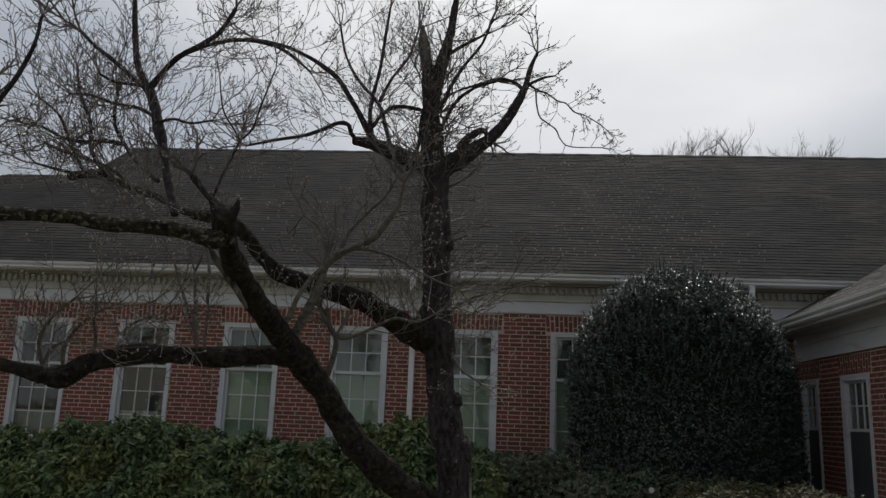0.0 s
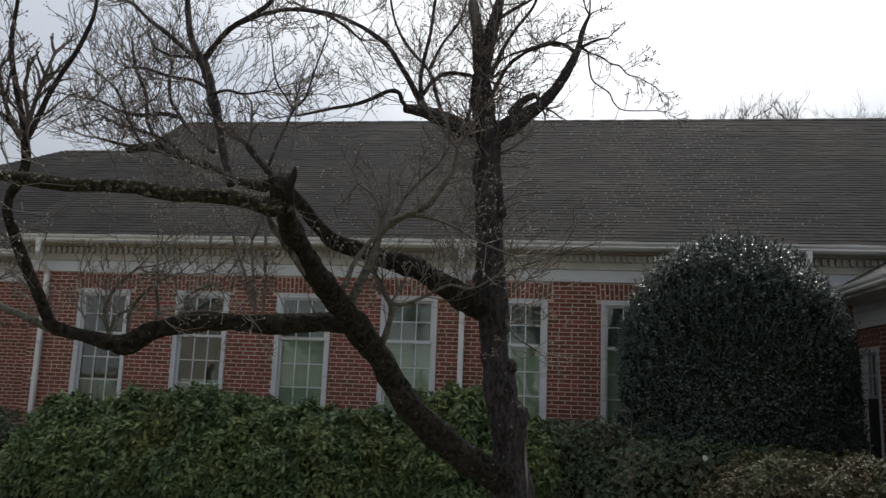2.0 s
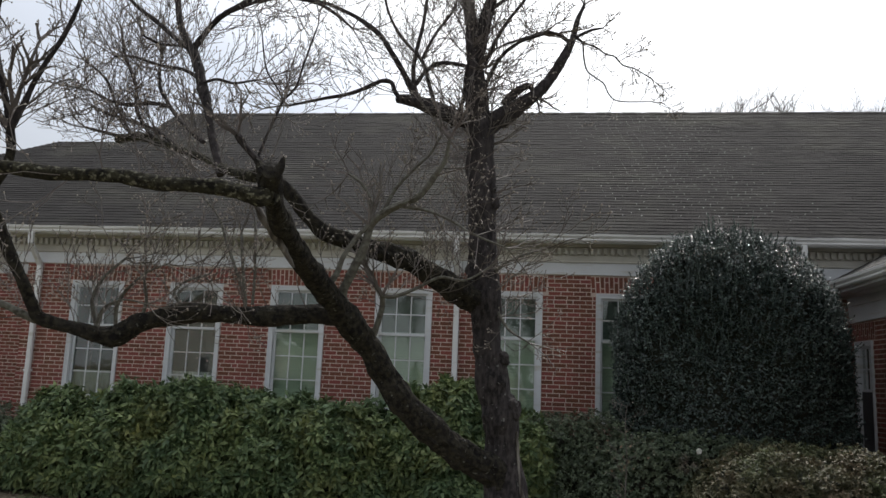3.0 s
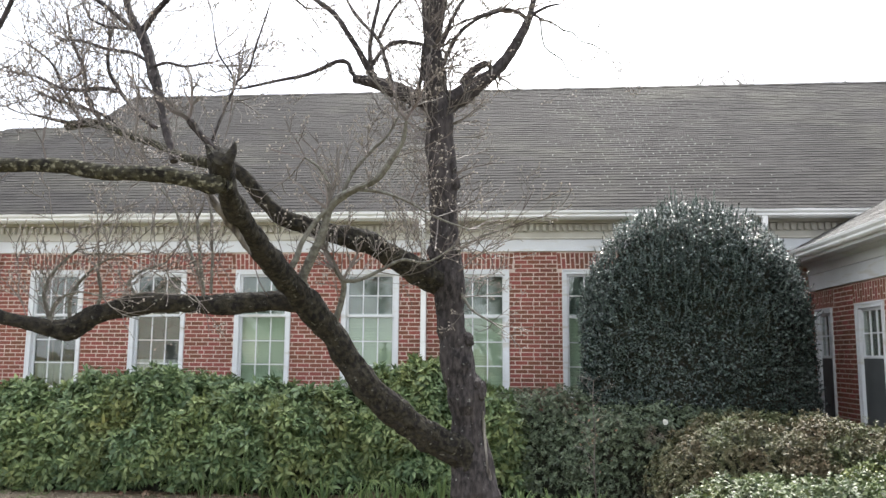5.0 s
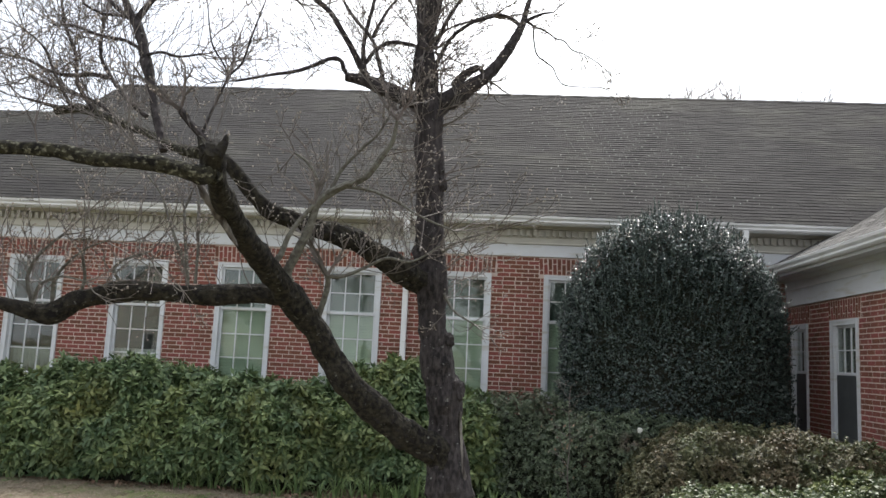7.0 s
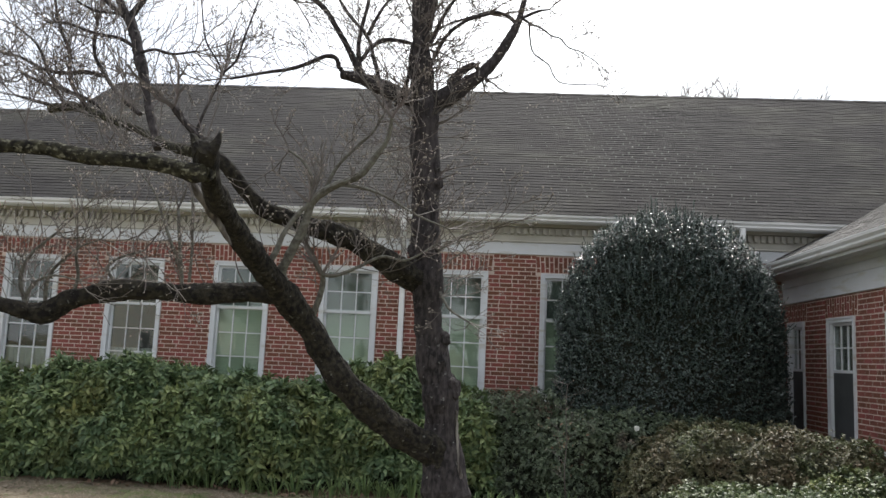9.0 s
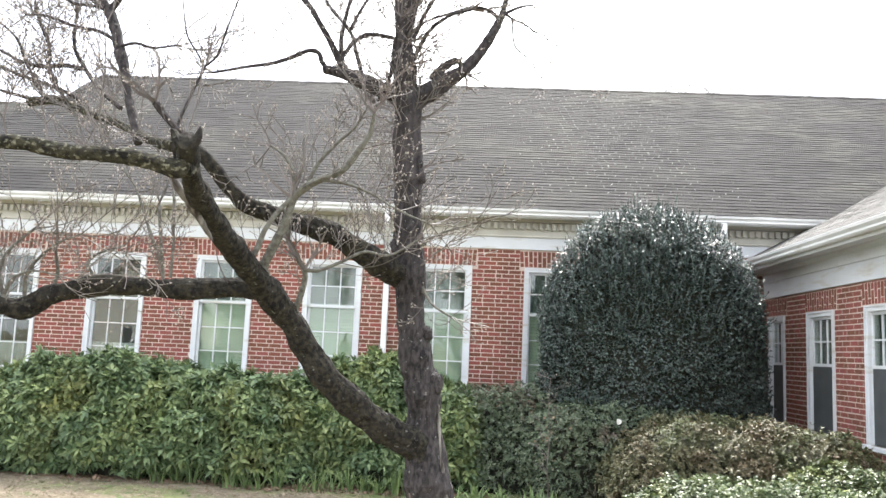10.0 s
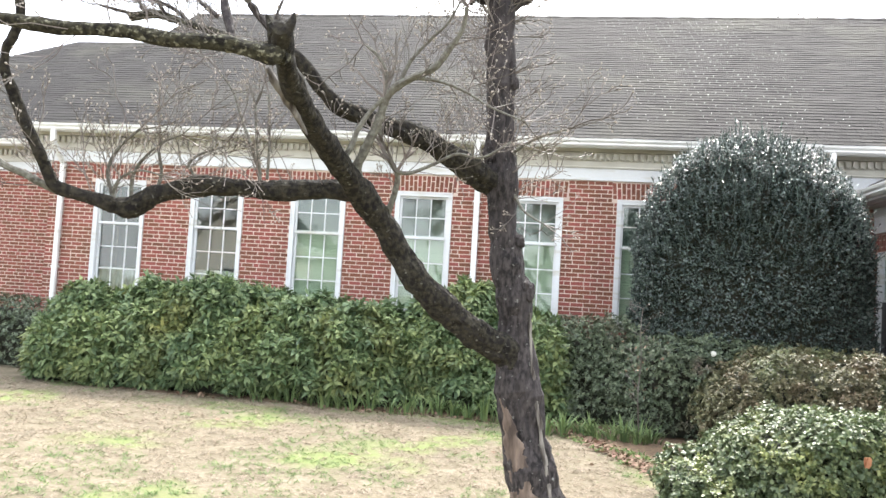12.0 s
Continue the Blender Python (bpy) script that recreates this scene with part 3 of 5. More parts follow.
for row in range(5, 55):
    for col in range(12):
        if rng.random() < 0.95 - 0.11 * abs(col - 5.5):
            u = 2.0 + col * 0.305 + (row % 2) * 0.1525 + (55 - row) * 0.012 + rng.uniform(-0.008, 0.008)
            w = rng.uniform(0.005, 0.009)
            flecks.cube(u, u + w, row * 0.127 - 0.004, row * 0.127 + w * 0.7, 0.008, 0.017, slope)
tagged(flecks.done("shingle_fleck", M_GLINT, main_roof, "pale specks standing for sun glints along the shingle edges"), kind="stuff")


# ---- downspouts ----
def downspout(x, z_low, label):
    ds = tagged(empty("downspout"), label, "downspout", "downspouts on the long wall")
    box("pipe", x - 0.045, x + 0.045, WALL_Y - 0.095, WALL_Y - 0.02, z_low, 3.17, M_GUTTER, ds, 0.012)
    bm = bmesh.new()
    add_box(bm, x - 0.045, x + 0.045, -0.036, 0.036, 0, 0.5, 0.012)
    bm.transform(Matrix.Translation((0, WALL_Y - 0.058, 3.14)) @ pose(0, 0, 0, 44, 0, 0))
    part("elbow", bm, M_GUTTER, ds)
    box("outlet", x - 0.045, x + 0.045, WALL_Y - 0.43, WALL_Y - 0.355, 3.46, 3.69, M_GUTTER, ds, 0.012)
    for z in (1.3, 2.75):
        box("strap", x - 0.06, x + 0.06, WALL_Y - 0.1, WALL_Y - 0.012, z, z + 0.03, M_GUTTER, ds, 0.003)


downspout(-7.17, GROUND, "white square downspout with an offset elbow at the wall's end")
downspout(0.22, GROUND, "white square downspout between two windows")
downspout(5.55, GROUND, "white square downspout behind the holly bush")


# ---- the old dogwood ----
tree = tagged(empty("dogwood_tree", (0, 0, 0)), "leafless old dogwood with forked dark trunk and broken stubs", "tree")
ALL_LIMBS = []


def smooth_path(pts, step):
    """Points of a rounded line through the control points (x, y, z, radius), about step apart."""
    out = []
    n = len(pts)
    for i in range(n - 1):
        p0, p1, p2, p3 = (np.array(pts[max(0, min(n - 1, i + k))]) for k in (-1, 0, 1, 2))
        dist = np.linalg.norm(p2[:3] - p1[:3])
        m = max(2, int(dist / step))
        for s in range(m):
            t = s / m
            out.append(0.5 * (2 * p1 + (p2 - p0) * t + (2 * p0 - 5 * p1 + 4 * p2 - p3) * t * t + (3 * p1 - p0 - 3 * p2 + p3) * t ** 3))
    out.append(np.array(pts[-1], float))
    return out


def limb(name, pts, mat, twigs, reach=0.5):
    """One tapering limb with furrowed, lumpy bark; twigs: shoots to a metre of it, up to reach long."""
    r0 = max(p[3] for p in pts)
    sides = 30 if r0 > 0.06 else 18 if r0 > 0.025 else 8
    line = smooth_path(pts, max(0.012, r0 * 0.24))
    ALL_LIMBS.append((line, twigs, reach))
    verts, faces = [], []
    ref = Vector((0.31, 0.9, 0.2))
    seed = Vector((pts[0][0] * 7.1, pts[0][2] * 3.3, len(ALL_LIMBS) * 2.7))
    for i, p in enumerate(line):
        a, b = line[max(0, i - 1)], line[min(len(line) - 1, i + 1)]
        d = Vector(b[:3] - a[:3]).normalized()
        side = d.cross(ref)
        side = (side if side.length > 0.05 else d.cross(Vector((0, 0, 1)))).normalized()
        other = d.cross(side)
        c, r = Vector(p[:3]), max(0.0015, float(p[3]))
        along = i * max(0.012, 0.24 * r0)
        for k in range(sides):
            ang = 2 * math.pi * k / sides
            o = math.cos(ang) * side + math.sin(ang) * other
            bump = 0.0
            if r0 > 0.012:
                far = along * (0.5 + 0.5 / (r0 * 12 + 0.4))
                q = Vector((math.cos(ang) * 1.1, math.sin(ang) * 1.1, far * 2.2)) + seed
                bump = 0.22 * noise.noise(q)
                # long furrows that run with the limb
                q2 = Vector((math.cos(ang) * 3.4, math.sin(ang) * 3.4, far * 5.5)) + seed
                bump -= 0.16 * max(0.0, 0.35 - abs(noise.noise(q2) * 2.2))
                bump += 0.15 * noise.noise((c + o * r) * 20) + 0.09 * noise.noise((c + o * r) * 46)
            if r0 > 0.025:      # burls and dips
                bump += 0.27 * max(-0.55, noise.noise((c + o * r * 0.6) * 7.0 + seed))
            verts.append(c + o * r * (1.07 + bump if r0 > 0.025 else 1 + bump))
        if i:
            k0 = (i - 1) * sides
            faces += [(k0 + k, k0 + (k + 1) % sides, k0 + sides + (k + 1) % sides, k0 + sides + k) for k in range(sides)]
    faces.append(tuple(range(sides))[::-1])
    tip = len(verts)
    verts.append(Vector(line[-1][:3]) + (Vector(line[-1][:3]) - Vector(line[-2][:3])).normalized() * float(line[-1][3]) * 0.5)
    k0 = (len(line) - 1) * sides
    faces += [(k0 + k, k0 + (k + 1) % sides, tip) for k in range(sides)]
    return sheet(name, verts, faces, mat, tree, smooth=r0 < 0.012)


limb("trunk", [(1.72, 5.00, -0.42, 0.190), (1.68, 5.00, -0.25, 0.160), (1.62, 5.00, 0.00, 0.138), (1.57, 5.00, 0.20, 0.128), (1.53, 5.00, 0.39, 0.123), (1.45, 5.00, 0.79, 0.111), (1.44, 5.00, 0.90, 0.102), (1.43, 5.00, 1.01, 0.092), (1.42, 5.00, 1.13, 0.086), (1.41, 5.00, 1.23, 0.092), (1.39, 5.00, 1.34, 0.092), (1.36, 5.00, 1.44, 0.088), (1.34, 5.00, 1.58, 0.080), (1.32, 5.00, 1.73, 0.077), (1.31, 5.00, 1.89, 0.075), (1.29, 5.00, 2.04, 0.079), (1.28, 5.00, 2.20, 0.071), (1.27, 5.00, 2.36, 0.072), (1.26, 5.00, 2.52, 0.072), (1.25, 5.00, 2.70, 0.069), (1.25, 5.00, 2.83, 0.068), (1.24, 5.00, 2.90, 0.065), (1.22, 5.00, 3.05, 0.054), (1.21, 5.00, 3.21, 0.051), (1.20, 5.00, 3.35, 0.049), (1.19, 5.00, 3.47, 0.046)], M_BARK, 0.0)
limb("snag", [(1.19, 5.00, 3.42, 0.037), (1.17, 5.00, 3.54, 0.034), (1.15, 5.00, 3.63, 0.032), (1.14, 5.00, 3.71, 0.023), (1.13, 5.00, 3.78, 0.0077)], M_WOOD_GREY, 0.0)
limb("branch", [(1.23, 5.00, 3.33, 0.031), (1.25, 4.98, 3.44, 0.034), (1.27, 4.96, 3.54, 0.032), (1.30, 4.94, 3.65, 0.027), (1.32, 4.92, 3.76, 0.023), (1.34, 4.90, 3.90, 0.017)], M_BARK, 14.0)
limb("stem", [(1.50, 5.03, 0.62, 0.055), (1.46, 5.03, 0.78, 0.07), (1.39, 4.98, 0.98, 0.080), (1.29, 4.90, 1.04, 0.071), (1.16, 4.80, 1.13, 0.071), (1.03, 4.72, 1.24, 0.066), (0.93, 4.65, 1.34, 0.062), (0.85, 4.60, 1.46, 0.059), (0.79, 4.54, 1.56, 0.061), (0.73, 4.46, 1.66, 0.063), (0.68, 4.35, 1.74, 0.060), (0.65, 4.20, 1.81, 0.054), (0.62, 4.05, 1.88, 0.048), (0.60, 3.90, 1.94, 0.044), (0.60, 3.75, 1.99, 0.042), (0.60, 3.60, 2.04, 0.042), (0.62, 3.45, 2.09, 0.039), (0.64, 3.35, 2.13, 0.037), (0.66, 3.30, 2.16, 0.034)], M_MOSS, 0.0)
limb("snag", [(0.67, 3.30, 2.14, 0.022), (0.69, 3.30, 2.17, 0.017), (0.70, 3.30, 2.20, 0.009), (0.70, 3.30, 2.21, 0.0037)], M_MOSS, 0.0)
limb("snag", [(0.64, 3.30, 2.14, 0.021), (0.62, 3.30, 2.17, 0.017), (0.61, 3.30, 2.19, 0.012), (0.60, 3.30, 2.20, 0.0056)], M_MOSS, 0.0)
limb("limb", [(0.64, 3.40, 2.10, 0.029), (0.62, 3.33, 2.07, 0.033), (0.52, 3.30, 2.09, 0.028), (0.40, 3.28, 2.10, 0.026), (0.26, 3.26, 2.10, 0.025), (0.12, 3.24, 2.12, 0.027), (0.00, 3.22, 2.12, 0.023), (-0.11, 3.20, 2.12, 0.023), (-0.23, 3.18, 2.13, 0.024), (-0.33, 3.16, 2.14, 0.021), (-0.41, 3.14, 2.15, 0.019), (-0.52, 3.12, 2.17, 0.017)], M_LICHEN, 3.0)
limb("limb", [(0.69, 4.42, 1.73, 0.048), (0.53, 4.38, 1.74, 0.045), (0.31, 4.34, 1.72, 0.043), (0.12, 4.30, 1.72, 0.040), (-0.05, 4.27, 1.72, 0.040), (-0.19, 4.25, 1.69, 0.037), (-0.28, 4.23, 1.66, 0.041), (-0.34, 4.22, 1.61, 0.047), (-0.38, 4.20, 1.59, 0.049), (-0.43, 4.17, 1.60, 0.037), (-0.47, 4.12, 1.61, 0.031), (-0.62, 4.02, 1.65, 0.026), (-0.65, 3.97, 1.72, 0.026), (-0.67, 3.92, 1.81, 0.024), (-0.72, 3.88, 1.93, 0.023), (-0.75, 3.84, 2.04, 0.021), (-0.77, 3.80, 2.13, 0.020), (-0.75, 3.77, 2.21, 0.019), (-0.69, 3.74, 2.28, 0.019), (-0.66, 3.72, 2.35, 0.020), (-0.66, 3.70, 2.44, 0.019)], M_MOSS, 6.0, 0.42)
limb("branch", [(-0.66, 3.70, 2.44, 0.015), (-0.61, 3.69, 2.54, 0.013), (-0.56, 3.68, 2.65, 0.011), (-0.50, 3.67, 2.75, 0.010), (-0.44, 3.66, 2.84, 0.010), (-0.38, 3.65, 2.98, 0.008), (-0.36, 3.64, 3.11, 0.0063)], M_BARK, 9.0, 0.42)
limb("branch", [(-0.66, 3.70, 2.45, 0.015), (-0.69, 3.68, 2.58, 0.013), (-0.72, 3.66, 2.71, 0.012), (-0.74, 3.64, 2.83, 0.012), (-0.73, 3.62, 2.92, 0.010), (-0.71, 3.60, 3.04, 0.008), (-0.71, 3.60, 3.20, 0.0063)], M_BARK, 9.0, 0.42)
limb("branch", [(-0.67, 3.70, 2.44, 0.012), (-0.71, 3.66, 2.51, 0.011), (-0.74, 3.62, 2.54, 0.009), (-0.85, 3.60, 2.59, 0.0073)], M_BARK, 8.0, 0.42)
limb("branch", [(-0.61, 4.05, 1.63, 0.018), (-0.68, 4.00, 1.66, 0.018), (-0.75, 3.95, 1.70, 0.016), (-0.81, 3.90, 1.73, 0.014), (-0.92, 3.88, 1.80, 0.010)], M_BARK_PALE, 12.0, 0.42)
limb("limb", [(1.27, 5.00, 1.88, 0.071), (1.20, 4.92, 1.91, 0.070), (1.13, 4.85, 1.95, 0.067), (1.03, 4.78, 2.00, 0.060), (0.94, 4.70, 2.05, 0.054), (0.84, 4.60, 2.07, 0.048), (0.76, 4.52, 2.08, 0.044), (0.64, 4.44, 2.11, 0.040), (0.57, 4.38, 2.13, 0.037), (0.51, 4.32, 2.18, 0.035), (0.46, 4.28, 2.24, 0.033), (0.41, 4.24, 2.31, 0.030), (0.33, 4.22, 2.38, 0.025), (0.28, 4.20, 2.43, 0.021)], M_MOSS, 2.0, 0.42)
limb("snag", [(0.29, 4.20, 2.42, 0.020), (0.24, 4.19, 2.47, 0.018), (0.20, 4.18, 2.51, 0.017), (0.18, 4.17, 2.54, 0.021), (0.16, 4.16, 2.56, 0.015)], M_BARK, 2.0, 0.30)
limb("branch", [(0.24, 4.24, 2.38, 0.025), (0.11, 4.35, 2.42, 0.022), (-0.04, 4.50, 2.49, 0.020), (-0.21, 4.65, 2.58, 0.020), (-0.42, 4.80, 2.67, 0.021), (-0.60, 4.95, 2.75, 0.021), (-0.76, 5.08, 2.82, 0.022), (-0.90, 5.18, 2.87, 0.027), (-1.10, 5.30, 2.89, 0.030)], M_LICHEN, 8.0)
limb("branch", [(-1.09, 5.30, 2.91, 0.012), (-1.22, 5.30, 2.94, 0.010), (-1.34, 5.30, 2.97, 0.0066)], M_BARK, 10.0, 0.45)
limb("branch", [(-0.05, 4.50, 2.45, 0.022), (-0.10, 4.54, 2.57, 0.022), (-0.15, 4.58, 2.69, 0.022), (-0.20, 4.62, 2.83, 0.024), (-0.26, 4.66, 2.97, 0.027), (-0.32, 4.70, 3.12, 0.029), (-0.39, 4.74, 3.26, 0.032)], M_BARK, 7.0)
limb("branch", [(-0.39, 4.74, 3.25, 0.022), (-0.44, 4.75, 3.32, 0.020), (-0.49, 4.76, 3.43, 0.019), (-0.53, 4.78, 3.60, 0.018), (-0.57, 4.80, 3.84, 0.013)], M_BARK, 9.0)
limb("branch", [(-0.42, 4.75, 3.26, 0.016), (-0.51, 4.78, 3.33, 0.015), (-0.59, 4.80, 3.40, 0.013), (-0.69, 4.83, 3.48, 0.013), (-0.81, 4.86, 3.57, 0.012), (-0.94, 4.90, 3.69, 0.011)], M_BARK, 9.0)
limb("branch", [(-0.38, 4.74, 3.25, 0.022), (-0.33, 4.73, 3.32, 0.019), (-0.25, 4.72, 3.41, 0.017), (-0.19, 4.71, 3.45, 0.016), (-0.09, 4.70, 3.50, 0.014), (0.01, 4.70, 3.58, 0.013), (0.09, 4.70, 3.73, 0.010)], M_BARK, 9.0)
limb("branch", [(-0.16, 4.71, 3.46, 0.011), (-0.01, 4.70, 3.51, 0.011), (0.15, 4.70, 3.53, 0.011), (0.32, 4.70, 3.50, 0.010), (0.43, 4.70, 3.44, 0.009), (0.55, 4.70, 3.34, 0.0057)], M_BARK, 9.0)
limb("branch", [(-0.42, 4.76, 3.27, 0.010), (-0.51, 4.80, 3.30, 0.009), (-0.64, 4.84, 3.33, 0.0074), (-0.77, 4.88, 3.40, 0.0060)], M_BARK, 11.0, 0.45)
limb("branch", [(-0.30, 4.68, 3.05, 0.011), (-0.42, 4.72, 3.12, 0.010), (-0.59, 4.78, 3.17, 0.009), (-0.79, 4.84, 3.25, 0.0074), (-0.95, 4.90, 3.28, 0.0060)], M_BARK, 11.0)
limb("branch", [(-0.28, 4.66, 3.01, 0.010), (-0.17, 4.62, 3.02, 0.008), (-0.06, 4.60, 2.99, 0.0070), (0.07, 4.58, 3.00, 0.0056)], M_BARK, 11.0)
limb("branch", [(-0.50, 4.90, 2.71, 0.014), (-0.67, 5.00, 2.84, 0.012), (-0.90, 5.10, 2.94, 0.013), (-1.11, 5.20, 3.02, 0.011), (-1.31, 5.30, 3.11, 0.008)], M_BARK, 11.0)
limb("branch", [(-0.73, 5.05, 2.81, 0.012), (-0.88, 5.10, 3.00, 0.013), (-0.94, 5.15, 3.20, 0.011), (-1.06, 5.20, 3.41, 0.010), (-1.14, 5.25, 3.63, 0.0065)], M_BARK, 11.0)
limb("branch", [(-0.62, 5.00, 3.00, 0.014), (-0.77, 5.05, 3.04, 0.014), (-0.93, 5.10, 3.05, 0.013), (-1.09, 5.15, 3.09, 0.010), (-1.27, 5.20, 3.18, 0.008)], M_BARK, 11.0)
limb("branch", [(-0.25, 4.70, 2.69, 0.013), (-0.41, 4.80, 2.81, 0.013), (-0.62, 5.00, 3.00, 0.012), (-0.73, 5.05, 3.16, 0.011), (-0.76, 5.10, 3.37, 0.0079)], M_BARK, 11.0)
limb("branch", [(-0.96, 5.20, 2.88, 0.011), (-1.09, 5.22, 3.08, 0.010), (-1.21, 5.25, 3.28, 0.008), (-1.39, 5.30, 3.42, 0.0066)], M_BARK, 11.0)
limb("branch", [(0.21, 4.30, 2.46, 0.0077), (0.25, 4.32, 2.61, 0.0071), (0.29, 4.35, 2.75, 0.0065), (0.31, 4.36, 2.81, 0.0066)], M_BARK, 8.0, 0.40)
limb("branch", [(0.31, 4.36, 2.80, 0.0059), (0.27, 4.36, 2.87, 0.0052), (0.20, 4.37, 2.98, 0.0045), (0.16, 4.38, 3.17, 0.0033)], M_BARK, 9.0, 0.32)
limb("branch", [(0.31, 4.36, 2.81, 0.0059), (0.37, 4.35, 2.87, 0.0052), (0.41, 4.34, 3.00, 0.0047), (0.47, 4.33, 3.19, 0.0034)], M_BARK, 9.0, 0.32)
limb("branch", [(1.24, 5.00, 2.86, 0.052), (1.30, 5.02, 2.90, 0.050), (1.39, 5.04, 2.96, 0.044), (1.48, 5.06, 3.03, 0.042), (1.54, 5.07, 3.08, 0.034), (1.62, 5.09, 3.17, 0.031), (1.69, 5.11, 3.29, 0.027), (1.73, 5.13, 3.38, 0.022), (1.76, 5.15, 3.46, 0.019), (1.79, 5.17, 3.59, 0.014), (1.83, 5.20, 3.70, 0.008)], M_BARK, 5.0, 0.30)
limb("branch", [(1.38, 5.05, 3.02, 0.028), (1.43, 5.06, 3.09, 0.025), (1.48, 5.07, 3.13, 0.022), (1.52, 5.07, 3.14, 0.019), (1.54, 5.07, 3.10, 0.014)], M_BARK, 2.0, 0.20)
limb("branch", [(1.74, 5.16, 3.45, 0.013), (1.68, 5.15, 3.49, 0.011), (1.59, 5.14, 3.50, 0.010), (1.49, 5.12, 3.46, 0.0079), (1.36, 5.10, 3.41, 0.0063)], M_BARK, 16.0, 0.36)
limb("branch", [(1.75, 5.17, 3.46, 0.011), (1.82, 5.19, 3.51, 0.010), (1.88, 5.20, 3.54, 0.008), (1.94, 5.20, 3.55, 0.0048)], M_BARK, 5.0, 0.16)
limb("branch", [(1.78, 5.18, 3.48, 0.0064), (1.82, 5.19, 3.46, 0.0058), (1.83, 5.20, 3.37, 0.0052), (1.85, 5.21, 3.29, 0.0048), (1.90, 5.22, 3.25, 0.0045), (1.95, 5.22, 3.21, 0.0042), (1.98, 5.23, 3.15, 0.0039), (2.04, 5.24, 3.11, 0.0036), (2.23, 5.25, 3.11, 0.0029)], M_BARK, 5.0, 0.22)
limb("branch", [(1.78, 5.18, 3.48, 0.0064), (1.83, 5.20, 3.46, 0.0058), (1.90, 5.20, 3.43, 0.0052), (1.96, 5.21, 3.39, 0.0048), (2.01, 5.22, 3.38, 0.0045), (2.06, 5.23, 3.33, 0.0042), (2.13, 5.24, 3.31, 0.0036), (2.23, 5.25, 3.25, 0.0029)], M_BARK, 9.0, 0.20)
limb("branch", [(1.20, 5.00, 2.90, 0.046), (1.08, 5.02, 2.95, 0.040), (1.00, 5.04, 2.99, 0.039), (0.91, 5.06, 3.03, 0.037), (0.82, 5.08, 3.06, 0.031), (0.74, 5.10, 3.08, 0.024)], M_BARK, 6.0, 0.40)
limb("branch", [(0.88, 5.07, 3.05, 0.025), (0.83, 5.07, 3.13, 0.022), (0.77, 5.06, 3.24, 0.019), (0.70, 5.05, 3.35, 0.017), (0.63, 5.04, 3.45, 0.016), (0.53, 5.03, 3.53, 0.014), (0.41, 5.02, 3.60, 0.012), (0.29, 5.01, 3.65, 0.011), (0.11, 5.00, 3.69, 0.0077)], M_BARK, 9.0)
limb("branch", [(0.76, 5.10, 3.08, 0.016), (0.72, 5.10, 3.13, 0.014), (0.70, 5.10, 3.18, 0.014), (0.64, 5.10, 3.19, 0.014), (0.55, 5.10, 3.15, 0.013), (0.44, 5.10, 3.11, 0.011), (0.27, 5.10, 3.08, 0.009), (0.08, 5.10, 3.04, 0.0079)], M_BARK, 11.0)
limb("branch", [(0.85, 5.08, 3.12, 0.016), (0.83, 5.10, 3.25, 0.014), (0.84, 5.11, 3.38, 0.013), (0.87, 5.12, 3.55, 0.011), (0.89, 5.14, 3.78, 0.010), (0.91, 5.15, 3.99, 0.0064)], M_BARK, 10.0, 0.45)
limb("branch", [(0.85, 5.08, 3.16, 0.014), (0.91, 5.07, 3.24, 0.013), (1.00, 5.05, 3.28, 0.012), (1.14, 5.02, 3.25, 0.012)], M_BARK, 10.0, 0.42)
limb("branch", [(0.98, 5.05, 3.00, 0.014), (0.93, 5.08, 3.16, 0.013), (0.88, 5.10, 3.31, 0.011), (0.74, 5.12, 3.48, 0.009), (0.65, 5.14, 3.65, 0.0079), (0.60, 5.15, 3.85, 0.0064)], M_BARK, 10.0, 0.45)
limb("branch", [(0.88, 5.10, 3.33, 0.011), (0.95, 5.10, 3.48, 0.009), (1.05, 5.10, 3.63, 0.0079), (1.10, 5.10, 3.81, 0.0063)], M_BARK, 10.0, 0.45)
limb("branch", [(1.08, 5.00, 2.87, 0.015), (1.15, 4.90, 2.98, 0.012), (1.17, 4.85, 3.13, 0.010), (1.21, 4.80, 3.28, 0.0073)], M_BARK, 10.0, 0.40)
limb("branch", [(1.25, 4.98, 3.05, 0.014), (1.30, 4.95, 3.17, 0.012), (1.37, 4.93, 3.28, 0.011), (1.47, 4.92, 3.35, 0.009), (1.59, 4.90, 3.38, 0.0075)], M_BARK, 12.0, 0.45)
limb("branch", [(1.25, 5.00, 3.23, 0.014), (1.31, 5.05, 3.40, 0.012), (1.39, 5.08, 3.56, 0.011), (1.49, 5.10, 3.71, 0.009), (1.55, 5.10, 3.87, 0.0063)], M_BARK, 12.0, 0.45)
limb("branch", [(1.28, 4.95, 3.55, 0.012), (1.36, 4.97, 3.62, 0.011), (1.49, 5.00, 3.71, 0.0077)], M_BARK, 12.0, 0.40)
limb("branch", [(0.70, 4.30, 1.79, 0.023), (0.69, 4.28, 1.83, 0.022), (0.73, 4.25, 1.91, 0.022), (0.79, 4.22, 2.03, 0.020), (0.83, 4.19, 2.14, 0.019), (0.89, 4.16, 2.19, 0.019), (0.96, 4.13, 2.22, 0.017), (1.06, 4.10, 2.26, 0.016), (1.13, 4.07, 2.34, 0.013), (1.18, 4.04, 2.41, 0.011), (1.20, 4.00, 2.49, 0.008)], M_BARK_PALE, 4.0, 0.34)
